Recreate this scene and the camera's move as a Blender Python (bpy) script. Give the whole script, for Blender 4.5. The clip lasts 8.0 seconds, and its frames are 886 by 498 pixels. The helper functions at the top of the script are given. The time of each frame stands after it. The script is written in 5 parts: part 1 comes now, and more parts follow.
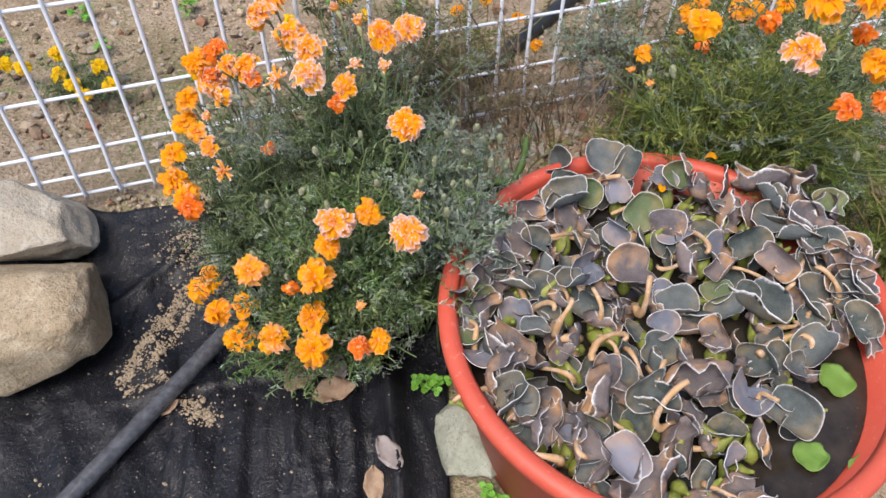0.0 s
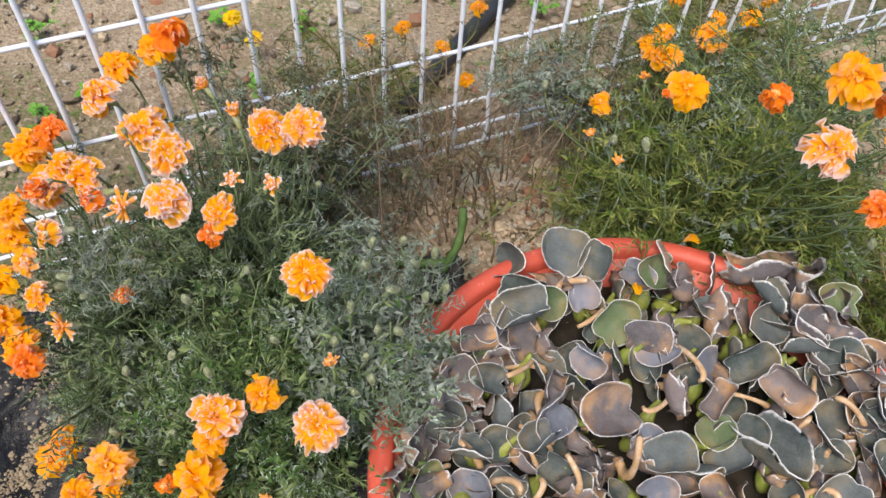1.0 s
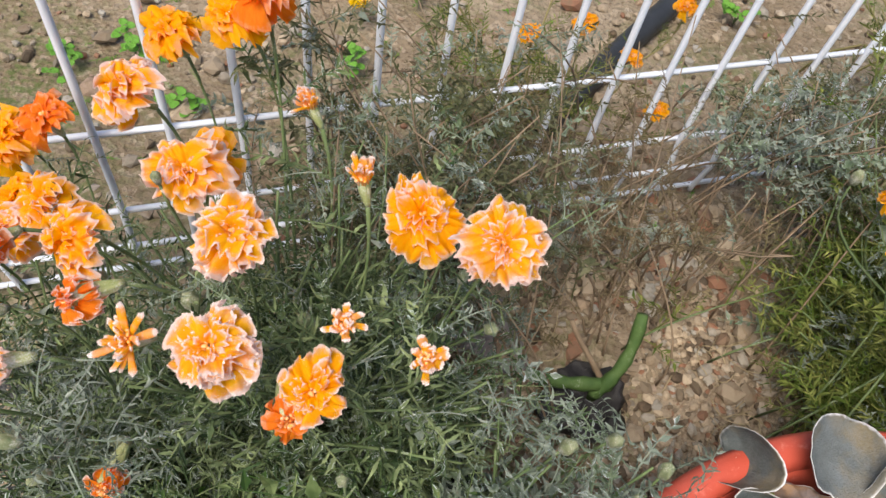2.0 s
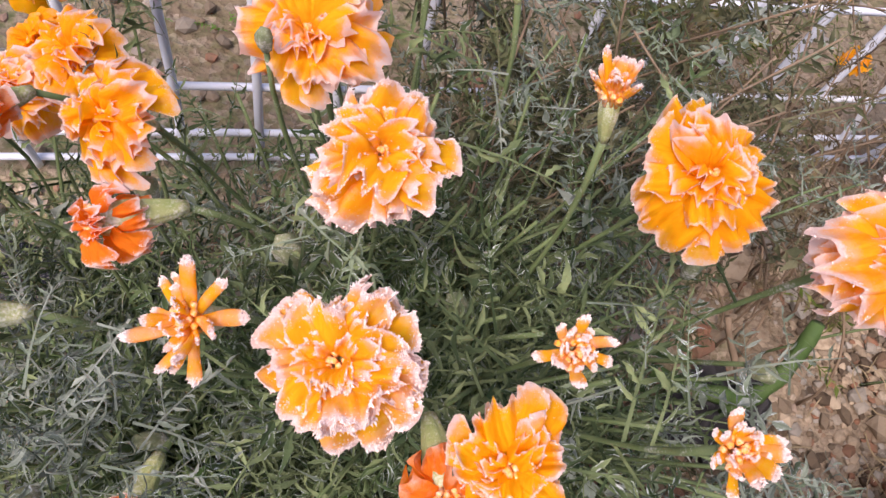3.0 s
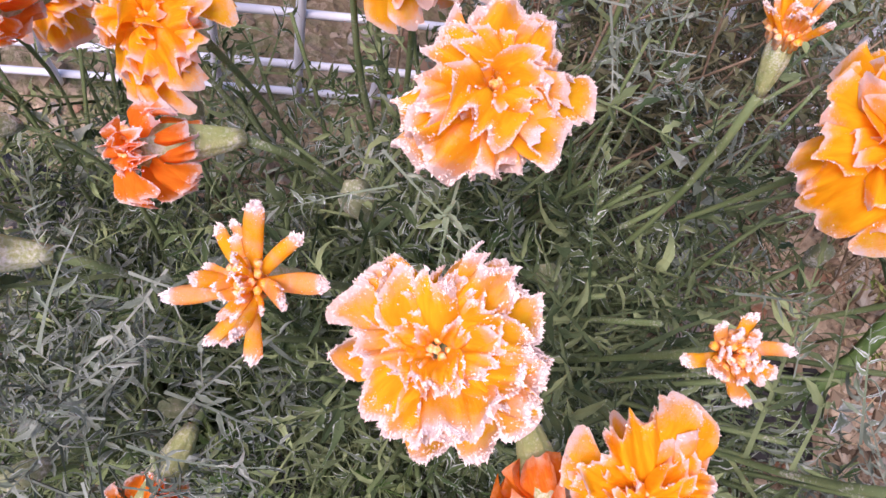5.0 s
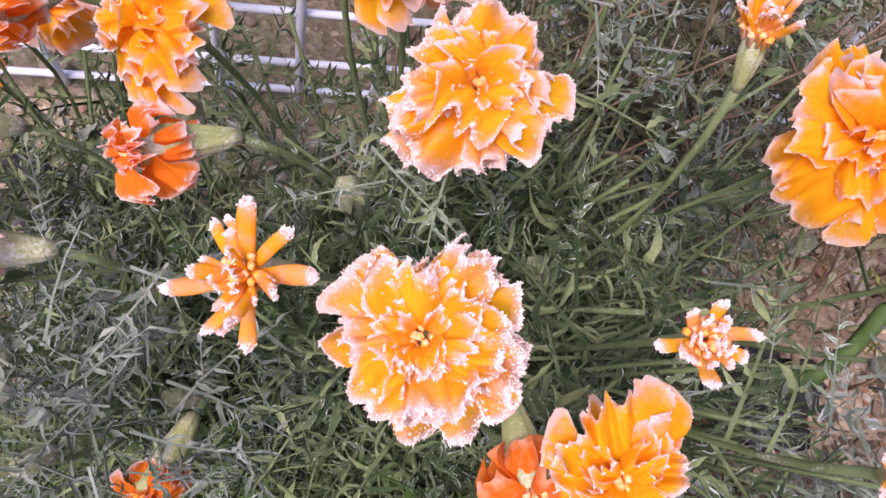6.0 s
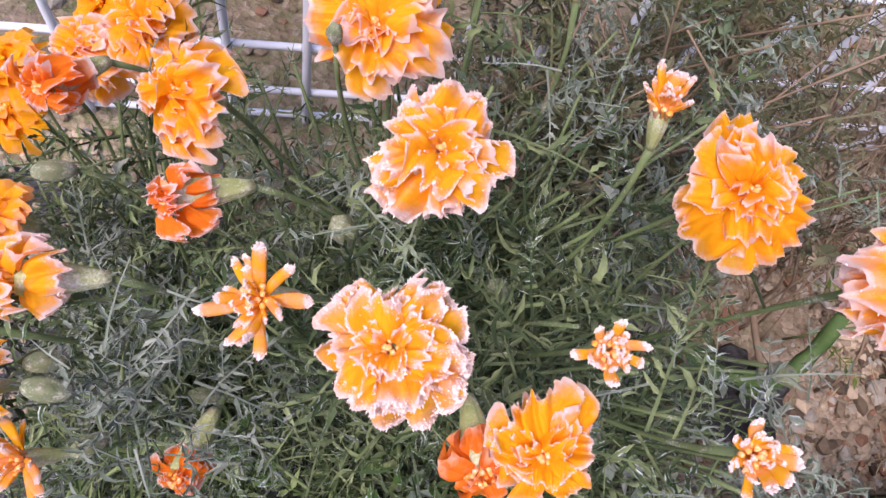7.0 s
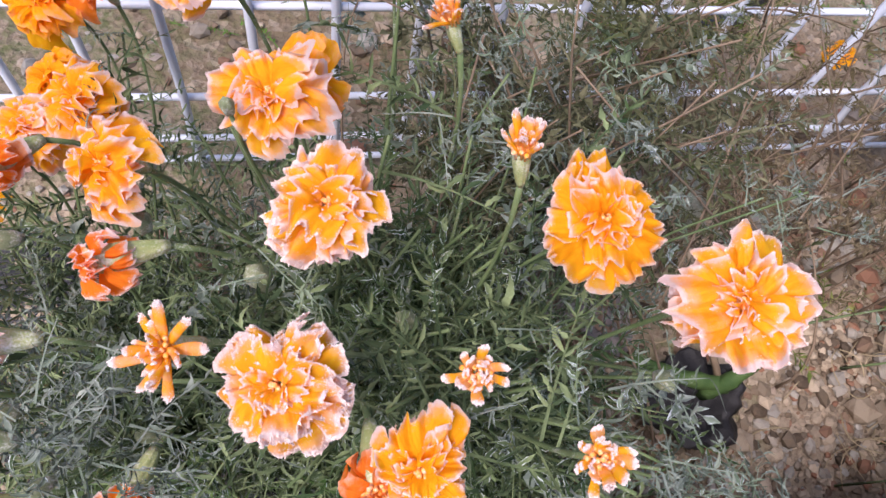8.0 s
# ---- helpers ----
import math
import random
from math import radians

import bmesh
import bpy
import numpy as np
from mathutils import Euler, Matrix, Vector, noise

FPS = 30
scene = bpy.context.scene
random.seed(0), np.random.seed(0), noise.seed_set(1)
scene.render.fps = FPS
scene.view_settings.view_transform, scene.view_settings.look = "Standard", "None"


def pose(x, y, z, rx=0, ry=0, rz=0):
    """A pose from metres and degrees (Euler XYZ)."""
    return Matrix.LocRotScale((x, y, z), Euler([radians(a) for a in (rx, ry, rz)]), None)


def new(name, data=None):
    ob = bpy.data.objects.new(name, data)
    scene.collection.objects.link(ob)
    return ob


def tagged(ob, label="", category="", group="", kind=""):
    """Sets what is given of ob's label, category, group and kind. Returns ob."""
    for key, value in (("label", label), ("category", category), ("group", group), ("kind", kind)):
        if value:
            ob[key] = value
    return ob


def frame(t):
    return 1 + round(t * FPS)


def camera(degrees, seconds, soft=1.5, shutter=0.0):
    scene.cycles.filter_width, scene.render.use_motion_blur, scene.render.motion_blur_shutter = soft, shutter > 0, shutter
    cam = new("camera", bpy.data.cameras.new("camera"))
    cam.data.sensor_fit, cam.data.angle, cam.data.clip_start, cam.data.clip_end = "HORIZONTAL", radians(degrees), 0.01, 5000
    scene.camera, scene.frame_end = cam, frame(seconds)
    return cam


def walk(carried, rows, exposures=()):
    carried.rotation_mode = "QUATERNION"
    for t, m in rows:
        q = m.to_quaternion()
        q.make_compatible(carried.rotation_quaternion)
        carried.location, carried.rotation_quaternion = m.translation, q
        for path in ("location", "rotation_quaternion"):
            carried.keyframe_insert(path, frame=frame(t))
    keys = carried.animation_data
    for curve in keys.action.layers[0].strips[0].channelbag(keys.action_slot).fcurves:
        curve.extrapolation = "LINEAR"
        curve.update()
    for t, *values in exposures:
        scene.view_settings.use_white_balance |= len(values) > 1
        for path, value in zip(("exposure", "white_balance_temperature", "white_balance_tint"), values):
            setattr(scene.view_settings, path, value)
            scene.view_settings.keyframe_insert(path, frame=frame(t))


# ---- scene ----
cam = camera(60.1, 8.0)
# seconds, place in metres, turn in degrees
ROWS = [
    (0.0, 0.0021, -0.0010, 1.3201, 40.47, -0.90, 0.13),
    (0.2, 0.0458, 0.0687, 1.3012, 39.06, -1.53, -2.60),
    (0.5, 0.0785, 0.1672, 1.2911, 37.89, -1.88, -5.17),
    (0.8, 0.0567, 0.2908, 1.2798, 37.61, -2.83, -6.02),
    (1.0, 0.0186, 0.3937, 1.2533, 37.03, -2.89, -5.99),
    (1.2, -0.0276, 0.5007, 1.2041, 35.93, -2.99, -5.67),
    (1.5, -0.0781, 0.6354, 1.1343, 34.87, -4.28, -3.88),
    (1.7, -0.0872, 0.7078, 1.0802, 34.46, -5.25, -1.67),
    (2.0, -0.1081, 0.7996, 0.9895, 33.02, -6.98, 3.22),
    (2.2, -0.1351, 0.8364, 0.9404, 31.62, -8.35, 6.42),
    (3.3, -0.2033, 0.9202, 0.7885, 24.24, -10.60, 12.44),
    (3.5, -0.2062, 0.9223, 0.7752, 23.43, -10.94, 13.18),
    (3.8, -0.2106, 0.9231, 0.7596, 22.93, -11.37, 14.52),
    (4.0, -0.2182, 0.9271, 0.7554, 22.40, -11.64, 15.24),
    (4.5, -0.2272, 0.9315, 0.7510, 21.76, -11.80, 15.91),
    (4.7, -0.2245, 0.9321, 0.7548, 21.58, -11.60, 15.91),
    (5.0, -0.2235, 0.9307, 0.7615, 21.53, -11.40, 15.92),
    (5.2, -0.2202, 0.9295, 0.7660, 21.48, -11.34, 15.56),
    (6.3, -0.2163, 0.9274, 0.7768, 21.28, -10.47, 15.78),
    (6.5, -0.2129, 0.9306, 0.7888, 21.43, -10.37, 15.85),
    (7.0, -0.2108, 0.9149, 0.8362, 21.51, -10.04, 15.92),
    (7.2, -0.2069, 0.9068, 0.8429, 21.67, -9.88, 16.00),
    (7.5, -0.1948, 0.9127, 0.8577, 21.92, -9.47, 15.75),
    (8.0, -0.1639, 0.9220, 0.8799, 23.34, -7.59, 12.37),
]
SKY, SUN, STOPS = 0.105, 2.25, 0.87
walk(cam, [(t, pose(*place)) for t, *place in ROWS], [(0.0, STOPS, 6750, 12), (1.0, STOPS, 6950, 8), (2.2, STOPS, 7100, 8), (3.3, STOPS + 0.03, 6800, 29), (5.0, STOPS + 0.07, 6600, 33), (6.5, STOPS + 0.07, 6500, 31), (8.0, STOPS + 0.07, 6350, 22)])

# ---------------------------------------------------------------- light
world = bpy.data.worlds.new("sky")
scene.world = world
world.use_nodes = True
wn, wl = world.node_tree.nodes, world.node_tree.links
sky = wn.new("ShaderNodeTexSky")
sky.sky_type, sky.sun_disc = "NISHITA", False
sky.sun_elevation, sky.sun_rotation = radians(62), radians(212)
sky.air_density, sky.dust_density = 1.0, 2.5
wl.new(sky.outputs[0], wn["Background"].inputs[0])
wn["Background"].inputs[1].default_value = SKY
sun_data = bpy.data.lights.new("sun", "SUN")
sun_data.energy, sun_data.angle, sun_data.color = SUN, radians(30), (1.0, 0.95, 0.88)
sun = new("sun", sun_data)
sun.rotation_euler = (radians(28), 0, radians(-32))

# ---------------------------------------------------------------- materials
rng = np.random.default_rng(7)


class Nodes:
    """A short way to wire a node material."""

    def __init__(self, name):
        self.mat = bpy.data.materials.new(name)
        self.mat.use_nodes = True
        self.tree = self.mat.node_tree
        self.bsdf = self.tree.nodes["Principled BSDF"]
        self.coord = self.tree.nodes.new("ShaderNodeTexCoord")

    def put(self, sock, value):
        if isinstance(value, (int, float)):
            sock.default_value = value
        elif isinstance(value, tuple):
            sock.default_value = (*value, 1.0) if len(value) == 3 and sock.type == "RGBA" else value
        else:
            self.tree.links.new(value, sock)

    def noise(self, scale, detail=4.0, rough=0.6, stretch=None):
        n = self.tree.nodes.new("ShaderNodeTexNoise")
        n.inputs["Scale"].default_value, n.inputs["Detail"].default_value, n.inputs["Roughness"].default_value = scale, detail, rough
        source = self.coord.outputs["Object"]
        if stretch:
            turn = self.tree.nodes.new("ShaderNodeMapping")
            turn.inputs["Scale"].default_value = stretch
            self.tree.links.new(source, turn.inputs["Vector"])
            source = turn.outputs[0]
        self.tree.links.new(source, n.inputs["Vector"])
        return n.outputs["Fac"]

    def cells(self, scale, feature="F1", out="Distance"):
        n = self.tree.nodes.new("ShaderNodeTexVoronoi")
        n.feature = feature
        n.inputs["Scale"].default_value = scale
        self.tree.links.new(self.coord.outputs["Object"], n.inputs["Vector"])
        return n.outputs[out]

    def ramp(self, fac, a, b):
        n = self.tree.nodes.new("ShaderNodeMapRange")
        n.clamp = True
        self.put(n.inputs[0], fac)
        n.inputs[1].default_value, n.inputs[2].default_value = a, b
        return n.outputs[0]

    def mix(self, fac, a, b):
        n = self.tree.nodes.new("ShaderNodeMix")
        n.data_type = "RGBA"
        self.put(n.inputs[0], fac)
        self.put(n.inputs[6], a)
        self.put(n.inputs[7], b)
        return n.outputs[2]

    def math(self, op, a, b=0.0):
        n = self.tree.nodes.new("ShaderNodeMath")
        n.operation = op
        self.put(n.inputs[0], a)
        self.put(n.inputs[1], b)
        return n.outputs[0]

    def attribute(self, name):
        n = self.tree.nodes.new("ShaderNodeAttribute")
        n.attribute_name = name
        return n.outputs["Fac"]

    def island(self):
        return self.tree.nodes.new("ShaderNodeNewGeometry").outputs["Random Per Island"]

    def each(self):
        return self.tree.nodes.new("ShaderNodeObjectInfo").outputs["Random"]

    def bump(self, height, strength=0.4, distance=0.002):
        n = self.tree.nodes.new("ShaderNodeBump")
        n.inputs["Strength"].default_value, n.inputs["Distance"].default_value = strength, distance
        self.put(n.inputs["Height"], height)
        self.put(self.bsdf.inputs["Normal"], n.outputs[0])

    def done(self, colour, rough=0.7, spec=0.4, glow_through=0.0):
        self.put(self.bsdf.inputs["Base Color"], colour)
        self.put(self.bsdf.inputs["Roughness"], rough)
        self.bsdf.inputs["Specular IOR Level"].default_value = spec
        if glow_through:
            thin = self.tree.nodes.new("ShaderNodeBsdfTranslucent")
            self.put(thin.inputs[0], colour)
            both = self.tree.nodes.new("ShaderNodeMixShader")
            both.inputs[0].default_value = glow_through
            self.tree.links.new(self.bsdf.outputs[0], both.inputs[1])
            self.tree.links.new(thin.outputs[0], both.inputs[2])
            self.tree.links.new(both.outputs[0], self.tree.nodes["Material Output"].inputs[0])
        return self.mat


FROST = (0.80, 0.78, 0.80)


def petal_material(name, base, deep, frost):
    """Silky petal with lengthwise streaks; thin frost reads peach, thick frost on the rim white. The petal's own length is 1."""
    n = Nodes(name)
    streak = n.ramp(n.noise(5, 3, 0.6, (0.7, 7.0, 1.0)), 0.35, 0.7)
    tone = n.mix(n.each(), base, deep)
    tone = n.mix(n.math("MULTIPLY", streak, 0.6), tone, tuple(c * k for c, k in zip(base, (1.0, 1.32, 2.0))))
    grain = n.math("ADD", n.math("MULTIPLY", n.noise(60, 3, 0.7), 0.75), n.math("MULTIPLY", n.noise(3.4, 5), 1.9))
    rough = n.math("SUBTRACT", n.math("ADD", grain, n.math("MULTIPLY", n.each(), 0.5)), 1.57)
    film = n.ramp(n.math("ADD", n.math("ADD", n.math("MULTIPLY", n.attribute("rim"), 0.75), rough), frost), 0.34, 0.90)
    thick = n.ramp(n.math("ADD", n.math("POWER", n.attribute("rim"), 3.5), n.math("MULTIPLY", n.math("ADD", rough, frost), 0.85)), 0.58, 0.98)
    tone = n.mix(n.math("MULTIPLY", film, 0.70), tone, (1.0, 0.55, 0.36))
    n.bump(n.noise(70, 3), 0.35, 0.02)
    return n.done(n.mix(thick, tone, (0.90, 0.72, 0.70)), 0.6, 0.22, 0.50)


petal_bright = petal_material("petal_amber", (1.0, 0.47, 0.005), (1.0, 0.38, 0.005), -0.06)
petal_frosted = petal_material("petal_frosted", (1.0, 0.49, 0.010), (1.0, 0.39, 0.012), 0.16)
petal_red = petal_material("petal_rust", (0.96, 0.25, 0.012), (0.90, 0.18, 0.014), 0.02)
petal_yellow = petal_material("petal_yellow", (0.95, 0.66, 0.01), (0.9, 0.58, 0.01), -0.2)


def leaf_material(name, a, b, frost, frost_tone=(0.50, 0.58, 0.64)):
    n = Nodes(name)
    tone = n.mix(n.island(), a, b)
    tone = n.mix(n.ramp(n.noise(35, 3), 0.35, 0.7), tone, tuple(c * 0.6 for c in a))
    tone = n.mix(n.ramp(n.noise(9, 3), 0.50, 0.75), tone, (a[0] * 1.3, a[1] * 1.5, a[2] * 0.9))
    grain = n.math("SUBTRACT", n.math("ADD", n.math("MULTIPLY", n.noise(700, 3), 0.5), n.math("MULTIPLY", n.noise(18, 3), 0.9)), 0.72)
    edge = n.math("MULTIPLY", n.ramp(n.attribute("rim"), 0.35, 1.0), n.ramp(n.noise(140, 4, 0.7), 0.38, 0.62))
    cold = n.ramp(n.math("ADD", n.math("ADD", n.math("MULTIPLY", edge, 0.62), n.math("MULTIPLY", grain, 1.5)), frost), 0.50, 0.92)
    n.bump(n.noise(900, 2), 0.4, 0.0006)
    return n.done(n.mix(cold, tone, frost_tone), 0.7, 0.14, 0.14)


leaf_green = leaf_material("marigold_leaf", (0.036, 0.066, 0.030), (0.31, 0.38, 0.19), 0.22, (0.66, 0.73, 0.73))
leaf_olive = leaf_material("marigold_leaf_olive", (0.060, 0.100, 0.018), (0.34, 0.35, 0.115), 0.0)
leaf_deep = leaf_material("marigold_leaf_deep", (0.032, 0.074, 0.018), (0.27, 0.34, 0.15), 0.24, (0.62, 0.69, 0.73))
leaf_silver = leaf_material("marigold_leaf_hoar", (0.13, 0.17, 0.13), (0.33, 0.37, 0.33), 0.22, (0.60, 0.66, 0.72))
leaf_brown = leaf_material("withered_leaf", (0.11, 0.085, 0.05), (0.25, 0.20, 0.12), 0.05, (0.5, 0.47, 0.45))
leaf_dusk = leaf_material("marigold_leaf_dusk", (0.062, 0.072, 0.036), (0.24, 0.23, 0.14), 0.06, (0.54, 0.57, 0.60))
leaf_weed = leaf_material("weed_leaf", (0.10, 0.26, 0.03), (0.16, 0.34, 0.05), -0.25)


def plain(name, a, b, scale=60, rough=0.7, fine=700, spec=0.35, depth=0.001, frost=0.0):
    n = Nodes(name)
    tone = n.mix(n.ramp(n.noise(scale, 5), 0.3, 0.7), a, b)
    tone = n.mix(n.math("MULTIPLY", n.each(), 0.3), tone, b)
    if frost:
        tone = n.mix(n.math("MULTIPLY", n.ramp(n.math("ADD", n.math("MULTIPLY", n.noise(900, 3, 0.6), 0.5), n.math("MULTIPLY", n.noise(60, 3), 0.5)), 0.62 - frost * 0.4, 0.80 - frost * 0.3), 0.75), tone, FROST)
    n.bump(n.noise(fine, 4), 0.5, depth)
    return n.done(tone, rough, spec)


stem_green = plain("stem_green", (0.075, 0.125, 0.042), (0.15, 0.20, 0.09), 40, frost=0.16)
stem_olive = plain("stem_olive", (0.20, 0.19, 0.07), (0.27, 0.22, 0.10), 40, frost=0.1)
stem_brown = plain("stem_brown", (0.17, 0.12, 0.08), (0.27, 0.20, 0.14), 40, frost=0.05)
calyx_mat = plain("calyx", (0.22, 0.29, 0.09), (0.38, 0.39, 0.19), 160, 0.6, frost=0.34)
core_mat = plain("floret_core", (0.90, 0.30, 0.01), (0.95, 0.42, 0.04), 300, 0.6, frost=0.45)
frost_mat = plain("hoarfrost", (0.92, 0.70, 0.63), (0.90, 0.82, 0.83), 220, 0.45, 1500)
bud_mat = plain("bud", (0.11, 0.15, 0.07), (0.24, 0.25, 0.15), 200, 0.7, frost=0.30)
wire_mat = plain("white_coated_wire", (0.62, 0.67, 0.79), (0.73, 0.77, 0.86), 25, 0.45, 500, 0.4, 0.0004)
pipe_mat = plain("black_pipe", (0.018, 0.019, 0.024), (0.085, 0.09, 0.105), 90, 0.22, 600, 0.7)
hose_mat = plain("black_rubber", (0.014, 0.015, 0.018), (0.03, 0.032, 0.04), 40, 0.5, 600, 0.5)
pot_mat = plain("black_pot", (0.012, 0.012, 0.016), (0.035, 0.033, 0.036), 50, 0.6, 300, 0.4, 0.003)
def rock_material(name, a, b, c):
    n = Nodes(name)
    tone = n.mix(n.ramp(n.noise(11, 6, 0.65), 0.35, 0.68), a, b)
    tone = n.mix(n.math("MULTIPLY", n.ramp(n.noise(34, 5, 0.7), 0.50, 0.72), 0.75), tone, c)
    tone = n.mix(n.math("MULTIPLY", n.ramp(n.noise(150, 4, 0.7), 0.52, 0.7), 0.6), tone, tuple(v * 0.45 for v in a))
    n.bump(n.math("ADD", n.noise(40, 6, 0.7), n.math("MULTIPLY", n.noise(220, 4), 0.4)), 0.8, 0.012)
    return n.done(tone, 0.9, 0.2)


rock_grey = rock_material("rock_grey", (0.36, 0.325, 0.27), (0.56, 0.53, 0.47), (0.42, 0.35, 0.26))
rock_tan = rock_material("rock_tan", (0.28, 0.215, 0.14), (0.48, 0.40, 0.29), (0.54, 0.48, 0.38))
rock_pale = rock_material("rock_pale", (0.27, 0.29, 0.235), (0.42, 0.43, 0.37), (0.33, 0.33, 0.26))
dead_leaf_mat = plain("dead_leaf", (0.20, 0.12, 0.08), (0.34, 0.25, 0.18), 40, 0.8, 300, 0.2, 0.002)
dead_grey_mat = plain("dead_leaf_grey", (0.20, 0.17, 0.17), (0.30, 0.27, 0.27), 30, 0.8, 300, 0.2, 0.002)


def earth_material():
    n = Nodes("earth")
    tone = n.mix(n.ramp(n.noise(3.0, 6), 0.35, 0.7), (0.20, 0.15, 0.10), (0.38, 0.31, 0.235))
    tone = n.mix(n.ramp(n.cells(95, "F1", "Color"), 0.55, 1.0), tone, (0.44, 0.36, 0.28))
    tone = n.mix(n.ramp(n.noise(120, 4), 0.52, 0.72), tone, (0.14, 0.095, 0.065))
    moss = n.math("MULTIPLY", n.ramp(n.noise(2.3, 4), 0.46, 0.62), n.ramp(n.noise(70, 4), 0.42, 0.6))
    tone = n.mix(n.math("MULTIPLY", moss, 0.8), tone, (0.085, 0.13, 0.035))
    n.bump(n.math("ADD", n.cells(95), n.noise(160, 5)), 0.9, 0.006)
    return n.done(tone, 0.95, 0.15)


def gravel_material():
    n = Nodes("gravel")
    tone = n.mix(n.island(), (0.075, 0.055, 0.040), (0.47, 0.38, 0.285))
    tone = n.mix(n.ramp(n.math("FRACT", n.math("MULTIPLY", n.island(), 7.3)), 0.62, 0.95), tone, (0.34, 0.32, 0.29))
    tone = n.mix(n.ramp(n.math("FRACT", n.math("MULTIPLY", n.island(), 13.7)), 0.80, 0.95), tone, (0.26, 0.13, 0.085))
    tone = n.mix(n.ramp(n.noise(70, 4), 0.5, 0.75), tone, (0.19, 0.135, 0.09))
    n.bump(n.noise(900, 3), 0.5, 0.001)
    return n.done(tone, 0.9, 0.2)


def sheet_material():
    n = Nodes("black_plastic_sheet")
    tone = n.mix(n.ramp(n.noise(7, 5), 0.3, 0.7), (0.005, 0.0055, 0.008), (0.012, 0.013, 0.018))
    dust = n.math("MULTIPLY", n.ramp(n.noise(5, 6, 0.7), 0.50, 0.78), n.ramp(n.noise(150, 4), 0.45, 0.75))
    tone = n.mix(dust, tone, (0.055, 0.050, 0.046))
    tone = n.mix(n.ramp(n.noise(260, 2), 0.69, 0.74), tone, (0.34, 0.33, 0.31))
    n.bump(n.math("ADD", n.math("MULTIPLY", n.noise(160, 4), 0.25), n.noise(26, 5, 0.55, (1.0, 0.45, 1.0))), 0.9, 0.010)
    return n.done(tone, n.ramp(n.noise(9, 4), 0.10, 1.30), 0.34)


def tub_material():
    n = Nodes("red_rubber")
    tone = n.mix(n.ramp(n.noise(9, 5), 0.3, 0.75), (0.46, 0.066, 0.042), (0.54, 0.10, 0.064))
    tone = n.mix(n.ramp(n.noise(60, 6, 0.75), 0.58, 0.9), tone, (0.78, 0.34, 0.28))
    tone = n.mix(n.ramp(n.noise(230, 3), 0.72, 0.80), tone, (0.75, 0.6, 0.55))
    n.bump(n.noise(220, 4), 0.35, 0.0015)
    return n.done(tone, 0.5, 0.4)


def water_material():
    n = Nodes("murky_water")
    tone = n.mix(n.ramp(n.noise(14, 5), 0.35, 0.65), (0.014, 0.012, 0.010), (0.042, 0.035, 0.028))
    tone = n.mix(n.ramp(n.noise(240, 3), 0.70, 0.74), tone, (0.35, 0.33, 0.30))
    n.bump(n.noise(22, 3), 0.15, 0.002)
    return n.done(tone, 0.16, 0.5)


def hyacinth_material(name, a, b, patch):
    """Frost-bitten blade: slate with tan patches, a fine rime film and a white rim. The blade's own length is 1."""
    n = Nodes(name)
    tone = n.mix(n.each(), a, b)
    tone = n.mix(n.ramp(n.noise(1.7, 4), 0.50, 0.74), tone, patch)
    film = n.math("MULTIPLY", n.ramp(n.math("ADD", n.math("MULTIPLY", n.noise(34, 4, 0.8), 0.5), n.math("MULTIPLY", n.noise(4, 3), 0.5)), 0.42, 0.74), 0.24)
    tone = n.mix(film, tone, (0.42, 0.47, 0.54))
    rim = n.ramp(n.math("ADD", n.attribute("rim"), n.math("MULTIPLY", n.math("SUBTRACT", n.noise(16, 3), 0.5), 0.7)), 0.62, 1.0)
    n.bump(n.math("ADD", n.noise(50, 3), n.noise(9, 2)), 0.4, 0.02)
    return n.done(n.mix(rim, tone, (0.74, 0.74, 0.77)), 0.55, 0.25, 0.06)


blade_dark = hyacinth_material("hyacinth_blade_dark", (0.045, 0.062, 0.058), (0.105, 0.120, 0.125), (0.19, 0.15, 0.085))
blade_mauve = hyacinth_material("hyacinth_blade_mauve", (0.090, 0.080, 0.090), (0.19, 0.150, 0.150), (0.46, 0.25, 0.11))
blade_pale = hyacinth_material("hyacinth_blade_pale", (0.14, 0.155, 0.205), (0.25, 0.25, 0.31), (0.36, 0.25, 0.20))
blade_green = hyacinth_material("hyacinth_blade_green", (0.075, 0.125, 0.050), (0.14, 0.19, 0.085), (0.24, 0.20, 0.07))
blade_fresh = plain("hyacinth_blade_fresh", (0.11, 0.23, 0.04), (0.16, 0.29, 0.07), 40, 0.4, 400)
petiole_green = plain("petiole_green", (0.12, 0.18, 0.030), (0.30, 0.31, 0.075), 60, 0.45, 400, frost=0.1)
petiole_ochre = plain("petiole_ochre", (0.40, 0.23, 0.10), (0.50, 0.33, 0.20), 60, 0.55, 400, frost=0.2)

earth, gravel_mat, sheet_mat, tub_mat, water_mat = earth_material(), gravel_material(), sheet_material(), tub_material(), water_material()


# ---------------------------------------------------------------- mesh helpers
def mesh_of(name, verts, faces, material, rim=None, smooth=True):
    me = bpy.data.meshes.new(name)
    me.from_pydata(np.asarray(verts, float).tolist(), [], [list(map(int, f)) for f in faces])
    me.materials.append(material)
    if smooth:
        me.polygons.foreach_set("use_smooth", [True] * len(me.polygons))
    if rim is not None:
        me.attributes.new("rim", "FLOAT", "POINT").data.foreach_set("value", np.asarray(rim, np.float32))
    me.update()
    return me


def part(name, mesh, parent, m=None, label=""):
    ob = new(name, mesh)
    ob.parent = parent
    if m is not None:
        ob.matrix_basis = m
    return tagged(ob, label)


